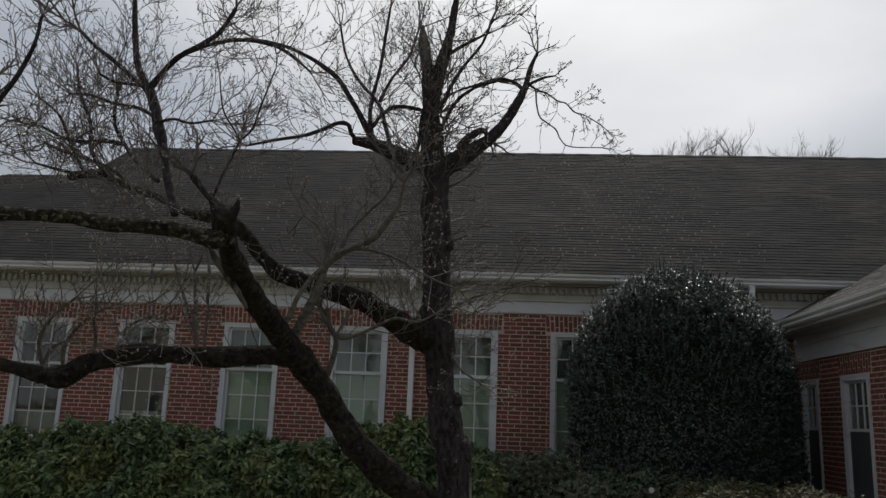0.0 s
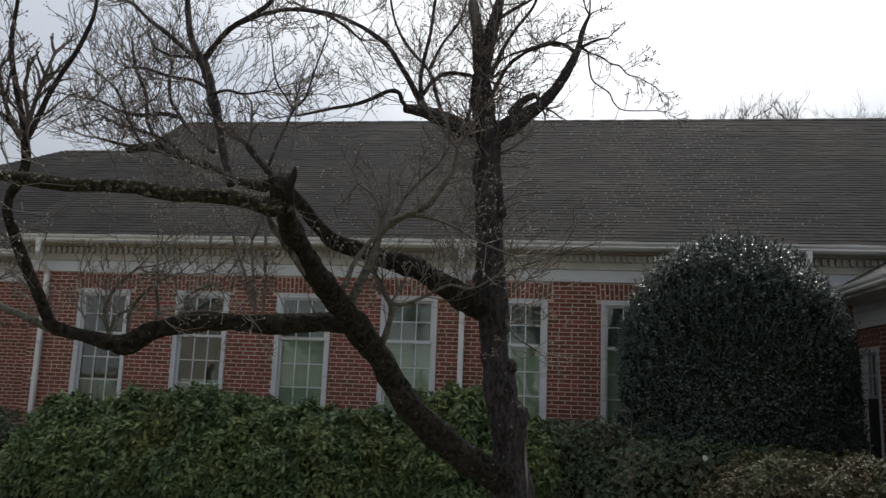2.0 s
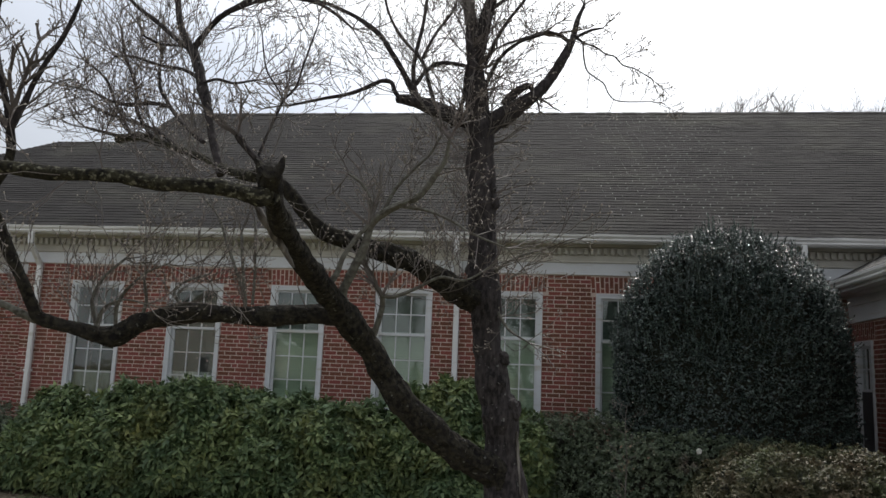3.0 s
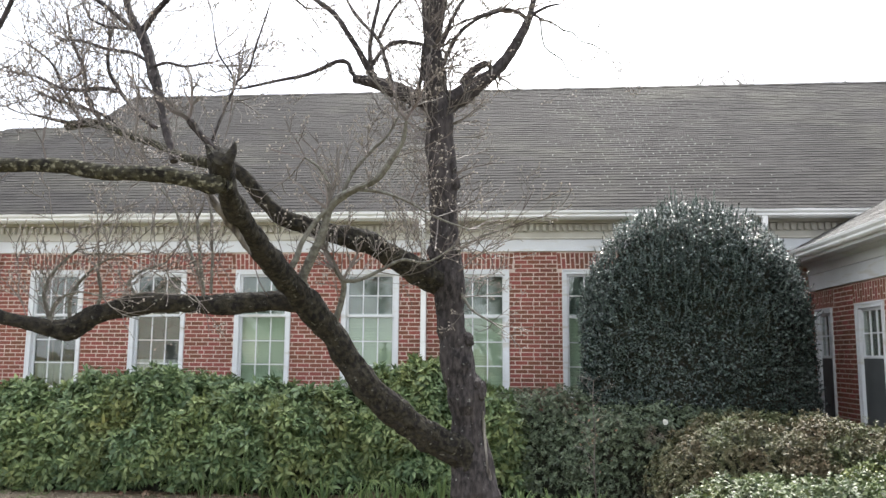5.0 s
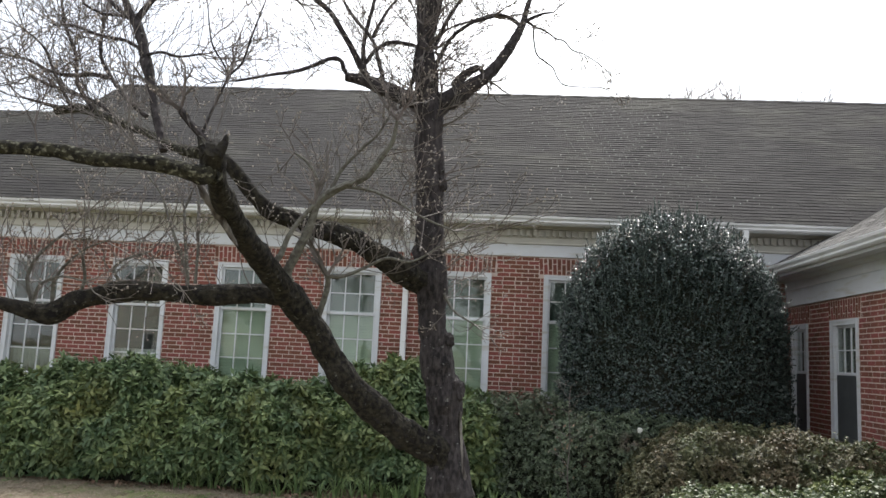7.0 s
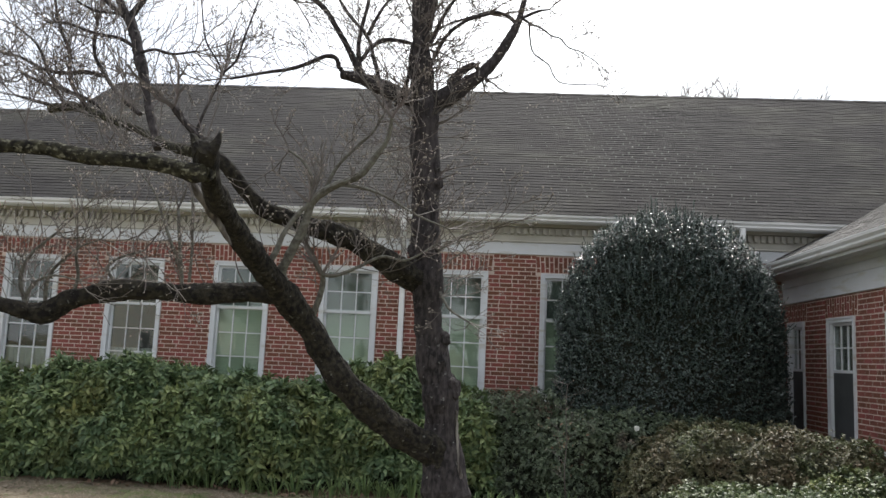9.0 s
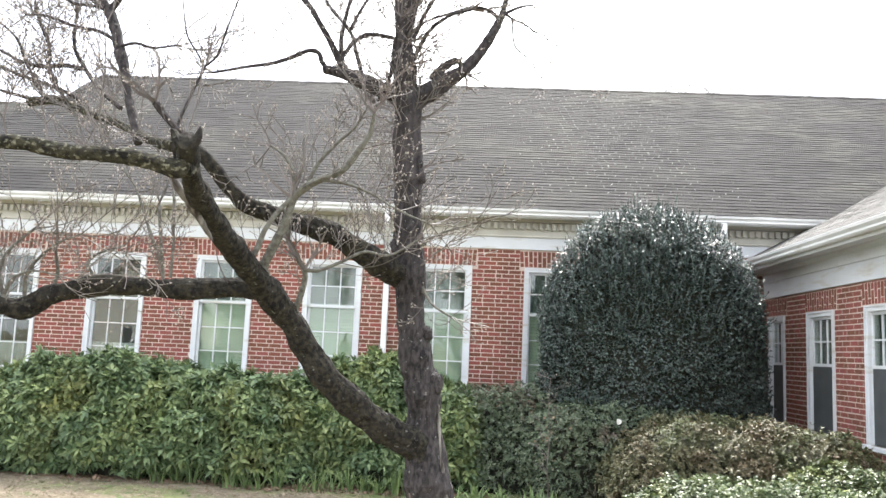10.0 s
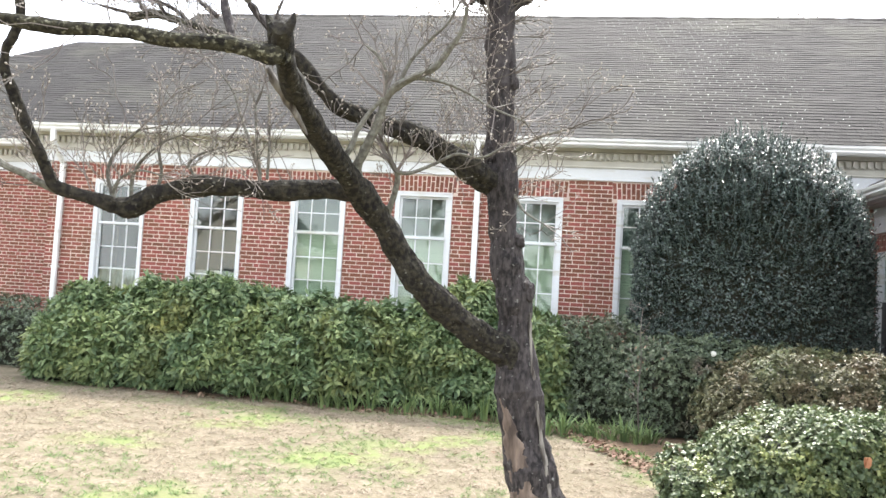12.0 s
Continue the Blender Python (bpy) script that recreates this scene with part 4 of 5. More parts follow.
limb("branch", [(0.64, 4.20, 1.86, 0.014), (0.68, 4.19, 1.91, 0.014), (0.71, 4.18, 1.99, 0.012), (0.76, 4.18, 2.07, 0.011), (0.82, 4.18, 2.14, 0.010)], M_BARK_PALE, 4.0, 0.30)
limb("branch", [(0.83, 4.19, 2.14, 0.011), (0.83, 4.17, 2.22, 0.010), (0.82, 4.16, 2.27, 0.009), (0.78, 4.15, 2.33, 0.0074), (0.72, 4.14, 2.37, 0.0049)], M_BARK_PALE, 8.0, 0.32)
limb("branch", [(0.89, 4.16, 2.19, 0.010), (0.94, 4.15, 2.30, 0.009), (1.03, 4.14, 2.40, 0.0074), (1.10, 4.12, 2.46, 0.0061), (1.15, 4.10, 2.54, 0.0049)], M_BARK_PALE, 8.0, 0.32)
limb("branch", [(0.96, 4.13, 2.22, 0.010), (1.09, 4.12, 2.20, 0.0074), (1.21, 4.11, 2.15, 0.0061), (1.31, 4.10, 2.09, 0.0049), (1.46, 4.10, 2.03, 0.0037)], M_BARK_PALE, 9.0, 0.36)
limb("branch", [(0.80, 4.50, 1.65, 0.019), (0.82, 4.48, 1.70, 0.016), (0.84, 4.46, 1.76, 0.015), (0.85, 4.44, 1.81, 0.013), (0.85, 4.42, 1.84, 0.013)], M_BARK_PALE, 3.0, 0.30)
limb("branch", [(0.85, 4.42, 1.84, 0.011), (0.80, 4.40, 1.91, 0.009), (0.77, 4.38, 1.98, 0.009), (0.77, 4.36, 2.07, 0.0079), (0.80, 4.35, 2.16, 0.0065)], M_BARK_PALE, 8.0, 0.34)
limb("branch", [(0.85, 4.42, 1.84, 0.011), (0.92, 4.42, 1.84, 0.009), (1.03, 4.43, 1.89, 0.008), (1.13, 4.44, 1.94, 0.0067), (1.25, 4.45, 1.93, 0.0054), (1.38, 4.46, 2.01, 0.0040)], M_BARK_PALE, 9.0, 0.38)
limb("branch", [(0.21, 4.32, 1.75, 0.009), (0.20, 4.32, 1.83, 0.009), (0.18, 4.32, 1.96, 0.0078), (0.16, 4.32, 2.12, 0.0065)], M_BARK_PALE, 3.0, 0.30)
limb("branch", [(0.21, 4.32, 1.79, 0.009), (0.16, 4.32, 1.91, 0.0078), (0.09, 4.32, 2.07, 0.0065), (0.04, 4.32, 2.19, 0.0052), (-0.03, 4.30, 2.28, 0.0039)], M_BARK_PALE, 3.0, 0.30)
limb("branch", [(1.36, 4.95, 2.05, 0.012), (1.45, 4.90, 2.10, 0.009), (1.53, 4.87, 2.13, 0.0075), (1.64, 4.85, 2.16, 0.0045)], M_BARK_PALE, 6.0, 0.34)
limb("branch", [(1.38, 4.95, 1.82, 0.009), (1.43, 4.90, 1.74, 0.0075), (1.48, 4.88, 1.70, 0.0060), (1.55, 4.85, 1.66, 0.0045)], M_BARK_PALE, 4.0, 0.30)
limb("branch", [(-0.37, 4.20, 1.63, 0.009), (-0.36, 4.18, 1.74, 0.009), (-0.31, 4.16, 1.81, 0.0074), (-0.21, 4.14, 1.89, 0.0049), (-0.10, 4.12, 1.93, 0.0037)], M_BARK_PALE, 11.0, 0.42)
limb("branch", [(-0.26, 4.23, 1.69, 0.009), (-0.24, 4.22, 1.77, 0.0076), (-0.25, 4.20, 1.86, 0.0063)], M_BARK_PALE, 11.0, 0.42)
limb("branch", [(-0.43, 4.16, 1.61, 0.010), (-0.47, 4.15, 1.75, 0.009), (-0.42, 4.14, 1.86, 0.0074), (-0.31, 4.12, 1.95, 0.0061)], M_BARK_PALE, 11.0, 0.42)
limb("branch", [(-0.08, 4.26, 1.75, 0.0077), (-0.12, 4.25, 1.81, 0.0076), (-0.07, 4.24, 1.86, 0.0063), (0.06, 4.22, 1.90, 0.0051)], M_BARK_PALE, 11.0, 0.42)
limb("branch", [(-0.44, 4.15, 1.63, 0.009), (-0.40, 4.14, 1.72, 0.0074), (-0.30, 4.13, 1.76, 0.0049), (-0.18, 4.12, 1.74, 0.0037)], M_BARK_PALE, 11.0, 0.42)
limb("branch", [(0.24, 4.33, 1.77, 0.0078), (0.24, 4.33, 1.91, 0.0065), (0.23, 4.33, 2.07, 0.0065), (0.22, 4.33, 2.18, 0.0052)], M_BARK_PALE, 2.5, 0.25)


def lump(name, at, size, mat, label, seed, stretch=(1, 1, 1)):
    """A rounded swelling on the bark."""
    bm = bmesh.new()
    bmesh.ops.create_icosphere(bm, subdivisions=4, radius=1.0)
    for v in bm.verts:
        n = 0.3 * noise.noise(v.co * 1.6 + Vector((seed, 0, 0))) + 0.14 * noise.noise(v.co * 5 + Vector((0, seed, 0)))
        v.co = Vector(at) + Vector((v.co.x * stretch[0], v.co.y * stretch[1], v.co.z * stretch[2])) * size * (1 + n)
    return part(name, bm, mat, tree, label)


lump("knot", (1.335, 4.97, 2.43), 0.034, M_BARK, "dark bark knot", 1.0, (1.0, 0.9, 1.4))
lump("knot", (1.32, 4.96, 2.51), 0.026, M_BARK, "dark bark knot", 2.0, (1.1, 0.9, 1.5))
lump("knot", (1.412, 4.96, 1.572), 0.036, M_BARK, "dark bark knot", 3.0, (1.0, 1, 1.1))
lump("knot", (1.455, 4.97, 1.305), 0.058, M_BARK, "swollen bark knot", 4.0, (0.9, 1, 1.35))
lump("knot", (1.24, 4.97, 2.05), 0.045, M_BARK, "dark bark knot", 5.0, (0.9, 0.8, 1.6))


def trunk_at(z):
    """The trunk's middle and radius at height z."""
    hs = (-0.42, -0.25, 0.0, 0.2, 0.39, 0.79, 0.9, 1.01, 1.23)
    return (float(np.interp(z, hs, (1.72, 1.68, 1.62, 1.57, 1.53, 1.45, 1.44, 1.43, 1.41))),
            float(np.interp(z, hs, (0.19, 0.16, 0.138, 0.128, 0.123, 0.111, 0.102, 0.092, 0.092))))


def scar(name, pts, mat, label, seed, proud=1.115):
    """Bare wood where bark is gone: a strip on the trunk's near side along pts (share of the radius, height, half width), ragged at its edges."""
    line = smooth_path([(f, 0, z, w) for f, z, w in pts], 0.012)
    bm = bmesh.new()
    rows = []
    for f, y, z, w in line:
        cx, r = trunk_at(z)
        ragged = 1 + 0.5 * noise.noise(Vector((z * 22, seed, 3))) + 0.3 * noise.noise(Vector((z * 70, seed, 5)))
        shift = 0.012 * noise.noise(Vector((z * 9, seed, 8)))
        row = []
        for k in range(11):
            a = (k / 10 - 0.5) * 2
            dx = max(-0.96, min(0.96, f + (a * w * ragged + shift) / r))
            rr = r * (proud - 0.08 * a * a) + 0.006 * noise.noise(Vector((a * 3, z * 16, seed))) + 0.003 * noise.noise(Vector((a * 9, z * 6, seed)))
            ang = math.asin(dx)
            row.append(bm.verts.new((cx + math.sin(ang) * rr, 5.0 - math.cos(ang) * rr, z)))
        rows.append(row)
    for a, b in zip(rows, rows[1:]):
        for k in range(10):
            bm.faces.new((a[k], a[k + 1], b[k + 1], b[k]))
    ob = part(name, bm, mat, tree, label, True)
    sol = ob.modifiers.new("thickness", "SOLIDIFY")
    sol.thickness, sol.offset = 0.012, -1
    return ob


scar("bare_wood", [(-0.28, -0.32, 0.075), (-0.3, 0.0, 0.078), (-0.36, 0.25, 0.066), (-0.42, 0.42, 0.055), (-0.52, 0.58, 0.04), (-0.6, 0.7, 0.012)], M_WOOD,
     "tan bare wood where bark has peeled", 1.0)
scar("bare_wood", [(-0.62, 0.66, 0.008), (-0.74, 0.75, 0.02), (-0.86, 0.83, 0.016), (-0.9, 0.87, 0.006)], M_WOOD, "tan torn bark at the fork", 2.0)
for f0, lo, hi, w, s in ((0.86, 0.6, 1.2, 0.012, 3.0), (0.78, 0.2, 0.8, 0.013, 4.0)):
    scar("bleached_rib", [(f0 - 0.05, lo, 0.002), (f0, lo + (hi - lo) * 0.3, w), (f0 - 0.03, lo + (hi - lo) * 0.6, w * 0.6), (f0 + 0.05, hi, 0.002)], M_WOOD_GREY,
         "pale bleached sliver of dead wood", s, 1.09)


def bark_strip(name, pts, mat, label, seed):
    """A loose curl of bark along pts (x, y, z, half width)."""
    bm = bmesh.new()
    rows = []
    for x, y, z, w in smooth_path(pts, 0.012):
        row = []
        for k in range(6):
            a = (k / 5 - 0.5) * 2
            n = noise.noise(Vector((a * 3, z * 30, seed)))
            row.append(bm.verts.new((x + a * w * (1 + 0.4 * noise.noise(Vector((z * 40, seed, k // 3)))), y - 0.012 * (1 - a * a) + 0.006 * n, z + 0.008 * n)))
        rows.append(row)
    for a, b in zip(rows, rows[1:]):
        for k in range(5):
            bm.faces.new((a[k], a[k + 1], b[k + 1], b[k]))
    ob = part(name, bm, mat, tree, label, True)
    sol = ob.modifiers.new("thickness", "SOLIDIFY")
    sol.thickness = 0.004
    return ob


bark_strip("peeling_bark", [(0.50, 3.60, 2.10, 0.008), (0.53, 3.63, 2.04, 0.016), (0.575, 3.68, 1.97, 0.014), (0.62, 3.75, 1.88, 0.005)], M_WOOD_GREY, "pale loose strip of peeling bark", 1.0)
# twigs and buds
trng = random.Random(21)
TWIGS, BUDS = [[], []], [[], []]


def twig_tube(pts, r0, r1):
    v, f = TWIGS
    n = len(pts)
    for i, p in enumerate(pts):
        d = (pts[min(n - 1, i + 1)] - pts[max(0, i - 1)]).normalized()
        s = d.cross(Vector((0.37, 0.21, 0.9)))
        s = s.normalized() if s.length > 0.05 else Vector((1, 0, 0))
        o = d.cross(s)
        r = r0 + (r1 - r0) * i / (n - 1)
        k = len(v)
        v.extend((p + s * r, p + (-0.5 * s + 0.866 * o) * r, p + (-0.5 * s - 0.866 * o) * r))
        if i:
            f.extend(((k - 3, k - 2, k + 1, k), (k - 2, k - 1, k + 2, k + 1), (k - 1, k - 3, k, k + 2)))


def bud(p, d, r):
    v, f = BUDS
    k = len(v)
    s = d.cross(Vector((0.2, 0.5, 0.84))).normalized()
    o = d.cross(s)
    v.extend((p, p + d * r * 1.3 + s * r, p + d * r * 1.3 + o * r, p + d * r * 1.3 - s * r, p + d * r * 1.3 - o * r, p + d * r * 3.0))
    f.extend(((0 + k, 2 + k, 1 + k), (k, 3 + k, 2 + k), (k, 4 + k, 3 + k), (k, 1 + k, 4 + k), (1 + k, 2 + k, 5 + k), (2 + k, 3 + k, 5 + k), (3 + k, 4 + k, 5 + k), (4 + k, 1 + k, 5 + k)))


def shoot(p, d, length, r, level):
    """A gently bent shoot that turns upwards, with paired side shoots, ending in a bud."""
    n = max(3, int(length / 0.055))
    pts = [p.copy()]
    d = d.normalized()
    bend = Vector((trng.gauss(0, 0.05), trng.gauss(0, 0.05), trng.uniform(0.02, 0.1)))
    ways = []
    for i in range(n):
        d = (d + bend + Vector((trng.gauss(0, 0.16), trng.gauss(0, 0.16), trng.gauss(0, 0.15)))).normalized()
        pts.append(pts[-1] + d * (length / n))
        ways.append(d)
    twig_tube(pts, r, max(0.0013, r * 0.45))
    if level == 0 or trng.random() < 0.6:
        bud(pts[-1], d, trng.uniform(0.003, 0.0052))
    if level == 0:
        return
    flat = d.cross(Vector((trng.gauss(0, 1), trng.gauss(0, 1), trng.gauss(0, 0.6)))).normalized()
    for i in range(1, n + 1):
        if trng.random() > 0.62:
            continue
        flat = (flat + 0.6 * Vector((trng.gauss(0, 1), trng.gauss(0, 1), trng.gauss(0, 1)))).normalized()
        q = ways[i - 1]
        for side in (-1, 1):
            if trng.random() < 0.72:
                out = (flat - q * flat.dot(q)) * side
                dd = (q * 0.8 + out * trng.uniform(0.5, 1.0) + Vector((0, 0, 0.15))).normalized()
                shoot(pts[i], dd, length * trng.uniform(0.3, 0.62) * (1 - 0.4 * i / n), max(0.0014, r * 0.6), level - 1)


for line, rate, reach in ALL_LIMBS:
    if not rate:
        continue
    total = 0.0
    for i in range(1, len(line)):
        a, b = line[i - 1], line[i]
        seg = float(np.linalg.norm(b[:3] - a[:3]))
        total += seg
        if trng.random() < rate * seg * 1.85:
            d = Vector(b[:3] - a[:3]).normalized()
            out = d.cross(Vector((trng.gauss(0, 1), trng.gauss(0, 1), trng.gauss(0, 1)))).normalized()
            out.y *= 0.85
            if float(b[3]) > 0.025 and out.z < -0.2:
                out.z *= -1
            size = trng.uniform(0.4, 1.0) * reach
            shoot(Vector(b[:3]) + out * float(b[3]) * 0.7, out * 0.8 + d * 0.45 + Vector((0, 0, 0.3)), size, 0.0015 + size * 0.0042, 2)
    end = line[-1]
    if float(end[3]) < 0.02:
        d = Vector(line[-1][:3] - line[-3][:3]).normalized()
        for k in range(3):
            shoot(Vector(end[:3]), d + Vector((trng.gauss(0, 0.5), trng.gauss(0, 0.5), trng.gauss(0, 0.4))), trng.uniform(0.5, 1.0) * reach, max(0.003, float(end[3]) * 0.8), 2)
for k in range(84):     # sprouts along the upper trunk, thickest round the high fork
    z = trng.uniform(1.75, 3.3) if k < 46 else trng.gauss(2.8, 0.14)
    ang = trng.uniform(0, 6.283)
    d = Vector((math.cos(ang), math.sin(ang), trng.uniform(-0.1, 0.7)))
    x = 1.27 - 0.05 * (z - 1.9)
    shoot(Vector((x, 5.0, z)) + d * 0.05, d, trng.uniform(0.2, 0.5), 0.0045, 2)
tagged(sheet("twig_growth", TWIGS[0], TWIGS[1], M_TWIG, tree, "dense fine reddish-brown twigs"), kind="stuff")
tagged(sheet("bud_growth", BUDS[0], BUDS[1], M_BUD, tree, "small grey flower buds"), kind="stuff")


# ---- foliage ----
def leaf_mesh(name, at, heading, normal, length, width, mat, parent, label, curl=0.12):
    """Folded four-sided leaves: arrays of place, heading, upward normal and size, joined in one mesh."""
    heading = heading / np.linalg.norm(heading, axis=1, keepdims=True)
    side = np.cross(heading, normal)
    side /= np.maximum(np.linalg.norm(side, axis=1, keepdims=True), 1e-6)
    up = np.cross(side, heading)
    l, w = length[:, None], width[:, None]
    rows = [at, at + heading * l * 0.45 + side * w * 0.5 + up * w * 0.18, at + heading * l * 0.5, at + heading * l * 0.45 - side * w * 0.5 + up * w * 0.18,
            at + heading * l - up * l * curl]
    v = np.stack(rows, axis=1).reshape(-1, 3)
    n = len(at)
    k = np.arange(n)[:, None] * 5
    f = np.stack([k + np.array([0, 1, 2]), k + np.array([0, 2, 3]), k + np.array([1, 4, 2]), k + np.array([2, 4, 3])], axis=1).reshape(-1, 3)
    me = bpy.data.meshes.new(name)
    me.vertices.add(len(v))
    me.vertices.foreach_set("co", v.astype(np.float32).ravel())
    me.loops.add(len(f) * 3)
    me.loops.foreach_set("vertex_index", f.astype(np.int32).ravel())
    me.polygons.add(len(f))
    me.polygons.foreach_set("loop_start", (np.arange(len(f)) * 3).astype(np.int32))
    me.update(calc_edges=True)
    me.materials.append(mat)
    ob = new(name, me)
    ob.parent = parent
    return tagged(ob, label, kind="stuff")


def form_point(form, u, a, depth=1.0):
    """A point on a clipped shrub's lumpy surface: u along its length (0 to 1), a round it from the front foot (0) over the top (0.5) to the back foot (1)."""
    x0, x1, yf, yb, top, base, soft, lumps, seed, e = form if len(form) == 10 else (*form, 0.55)
    x = x0 + (x1 - x0) * u
    end = 1 - max(0.0, abs(2 * u - 1) - (1 - soft)) / soft
    end = math.sqrt(max(0.0, 1 - (1 - end) ** 2.4))
    hgt = (top - base) * (0.3 + 0.7 * end)
    dep = (yb - yf) / 2 * (0.35 + 0.65 * end)
    yc = (yf + yb) / 2
    ang = a * math.pi
    cy, cz = math.cos(ang), math.sin(ang)
    y = -math.copysign(abs(cy) ** e, cy) * dep
    z = abs(cz) ** e * hgt
    n = 1 + lumps * noise.noise(Vector((x * 1.3, y * 1.3, z * 1.6)) + Vector((seed, seed, 0))) + 0.55 * lumps * noise.noise(Vector((x * 3.6, y * 3.6, z * 3.6 + seed))) + 0.4 * lumps * noise.noise(Vector((x * 6.8, y * 6.8, z * 6.8 - seed)))
    return Vector((x, yc + y * n * depth, base + z * n * depth))


def shrub(name, form, shoots, leaves, size, mat, label, category, droop, seed, spread=1.0, thin=0.36, inset=0.22, foot=0.0):
    """A shrub: a core shell coloured dark as inner shade, and shoots of leaves over its surface."""
    rng = np.random.default_rng(seed)
    thing = tagged(empty(name), label, category)
    nu, na = 40, 18
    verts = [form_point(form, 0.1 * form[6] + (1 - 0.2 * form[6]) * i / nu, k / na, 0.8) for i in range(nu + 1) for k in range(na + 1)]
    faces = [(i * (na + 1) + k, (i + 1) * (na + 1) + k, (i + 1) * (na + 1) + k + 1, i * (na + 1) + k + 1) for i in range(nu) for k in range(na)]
    sheet("inner_growth", verts, faces, M_CORE, thing, "dark inner shell, coloured as the shade between the leaves")
    at, head, nor, ln = [], [], [], []
    x0, x1 = form[0], form[1]
    for s in range(shoots):
        u = rng.random()
        a = rng.random() ** 1.25 * 0.72 if rng.random() < 0.9 else rng.random()
        p = form_point(form, u, a)
        if p.z < GROUND + foot * (0.4 + rng.random()):
            continue
        e = 0.01
        du = form_point(form, min(1, u + e), a) - form_point(form, max(0, u - e), a)
        da = form_point(form, u, min(1, a + e)) - form_point(form, u, max(0, a - e))
        nrm = du.cross(da)
        nrm = nrm.normalized() if nrm.length > 1e-9 else Vector((0, -1, 0))
        mid = Vector((p.x, (form[2] + form[3]) / 2, form[5] + 0.2 * (form[4] - form[5])))
        if nrm.dot(p - mid) < 0:
            nrm = -nrm
        if abs(2 * u - 1) > 0.9:
            nrm = (nrm + Vector((math.copysign(1.0, u - 0.5), 0, 0))).normalized()
        tip = (nrm + Vector((0, 0, 0.35)) + 0.35 * Vector(rng.normal(size=3))).normalized()
        p = p - nrm * abs(rng.normal()) * inset * 0.5 + tip * rng.random() * 0.05
        ref = tip.cross(Vector((0.3, 0.1, 0.9))).normalized()
        oth = tip.cross(ref)
        ph = rng.random() * 6.28
        for k in range(leaves):
            g = ph + k * 2.4
            rad = ref * math.cos(g) + oth * math.sin(g)
            h = (rad * spread + tip * rng.uniform(0.1, 0.9) + Vector((0, 0, -droop * rng.uniform(0.4, 1.3))) + 0.25 * Vector(rng.normal(size=3))).normalized()
            at.append(p - tip * size * 0.5 * rng.random() + rad * size * 0.08)
            head.append(h)
            nor.append((tip + Vector((0, 0, 0.5)) + 0.3 * Vector(rng.normal(size=3))))
            ln.append(size * rng.uniform(0.65, 1.2))
    ln = np.array(ln)
    leaf_mesh("leaves", np.array(at), np.array(head), np.array(nor), ln, ln * thin * rng.uniform(0.8, 1.2, len(ln)), mat, thing, "")
    return thing


# form: x0, x1, front, back, top, base, softness of the ends, lumpiness, seed, roundness of the section
LOW = GROUND - 0.03
for x0, x1, top, count, foot, seed, where in ((-6.15, -3.4, 1.04, 3300, 0.1, 1.0, "beside the downspout"), (-4.35, -1.95, 1.14, 3000, 0.16, 4.0, "below the windows"),
                                             (-2.9, -0.1, 1.02, 3300, 0.26, 6.0, "with a shaded foot"), (-0.7, 1.2, 1.24, 2400, 0.3, 8.0, "tallest of the row"),
                                             (0.55, 1.9, 0.94, 1500, 0.25, 11.0, "at the row's end")):
    shrub("broadleaf_bush", (x0, x1, 10.98 if top < 1.2 else 11.3, 13.2, top, LOW, 0.85, 0.22, seed, 0.74), count, 8, 0.13, M_LAUREL, "broad-leaved evergreen bush with glossy green leaves, " + where, "bush", 0.42,
          30 + int(seed), thin=0.38, foot=foot)
shrub("dark_hedge", (-9.6, -5.7, 12.2, 14.4, 0.75, LOW, 0.2, 0.1, 7.0), 2600, 7, 0.05, M_DARKHEDGE, "dark small-leaved hedge by the set-back wall", "hedge", 0.0, 33, thin=0.5)
shrub("small_leaved_hedge", (1.2, 3.3, 11.2, 13.3, 0.98, LOW, 0.4, 0.12, 9.0), 4200, 7, 0.042, M_DARKHEDGE, "dark small-leaved clipped hedge under the windows", "hedge", 0.0, 34, thin=0.5)
shrub("small_leaved_hedge", (2.3, 5.4, 10.55, 12.2, 0.84, LOW, 0.5, 0.13, 21.0), 5200, 7, 0.042, M_DARKHEDGE, "dark small-leaved hedge with bronze tips before the holly", "hedge", 0.0, 38, thin=0.5)
shrub("bronze_hedge", (3.1, 6.25, 8.8, 10.6, 0.85, LOW, 0.95, 0.14, 12.0), 6500, 7, 0.042, M_REDHEDGE, "olive and bronze small-leaved hedge along the wing", "hedge", 0.0, 35, thin=0.5)
shrub("boxwood_bush", (2.45, 3.7, 6.7, 8.1, 0.14, LOW, 0.9, 0.2, 17.0), 2600, 7, 0.04, M_LIGHTHEDGE, "low fresh green bush at the lawn's corner", "bush", 0.0, 37, thin=0.66)
shrub("boxwood_bush", (2.85, 6.2, 6.4, 8.6, 0.56, LOW, 0.9, 0.18, 15.0), 10500, 7, 0.04, M_LIGHTHEDGE, "fresh green small-leaved bush at the lawn's corner", "bush", 0.0, 36, thin=0.66)


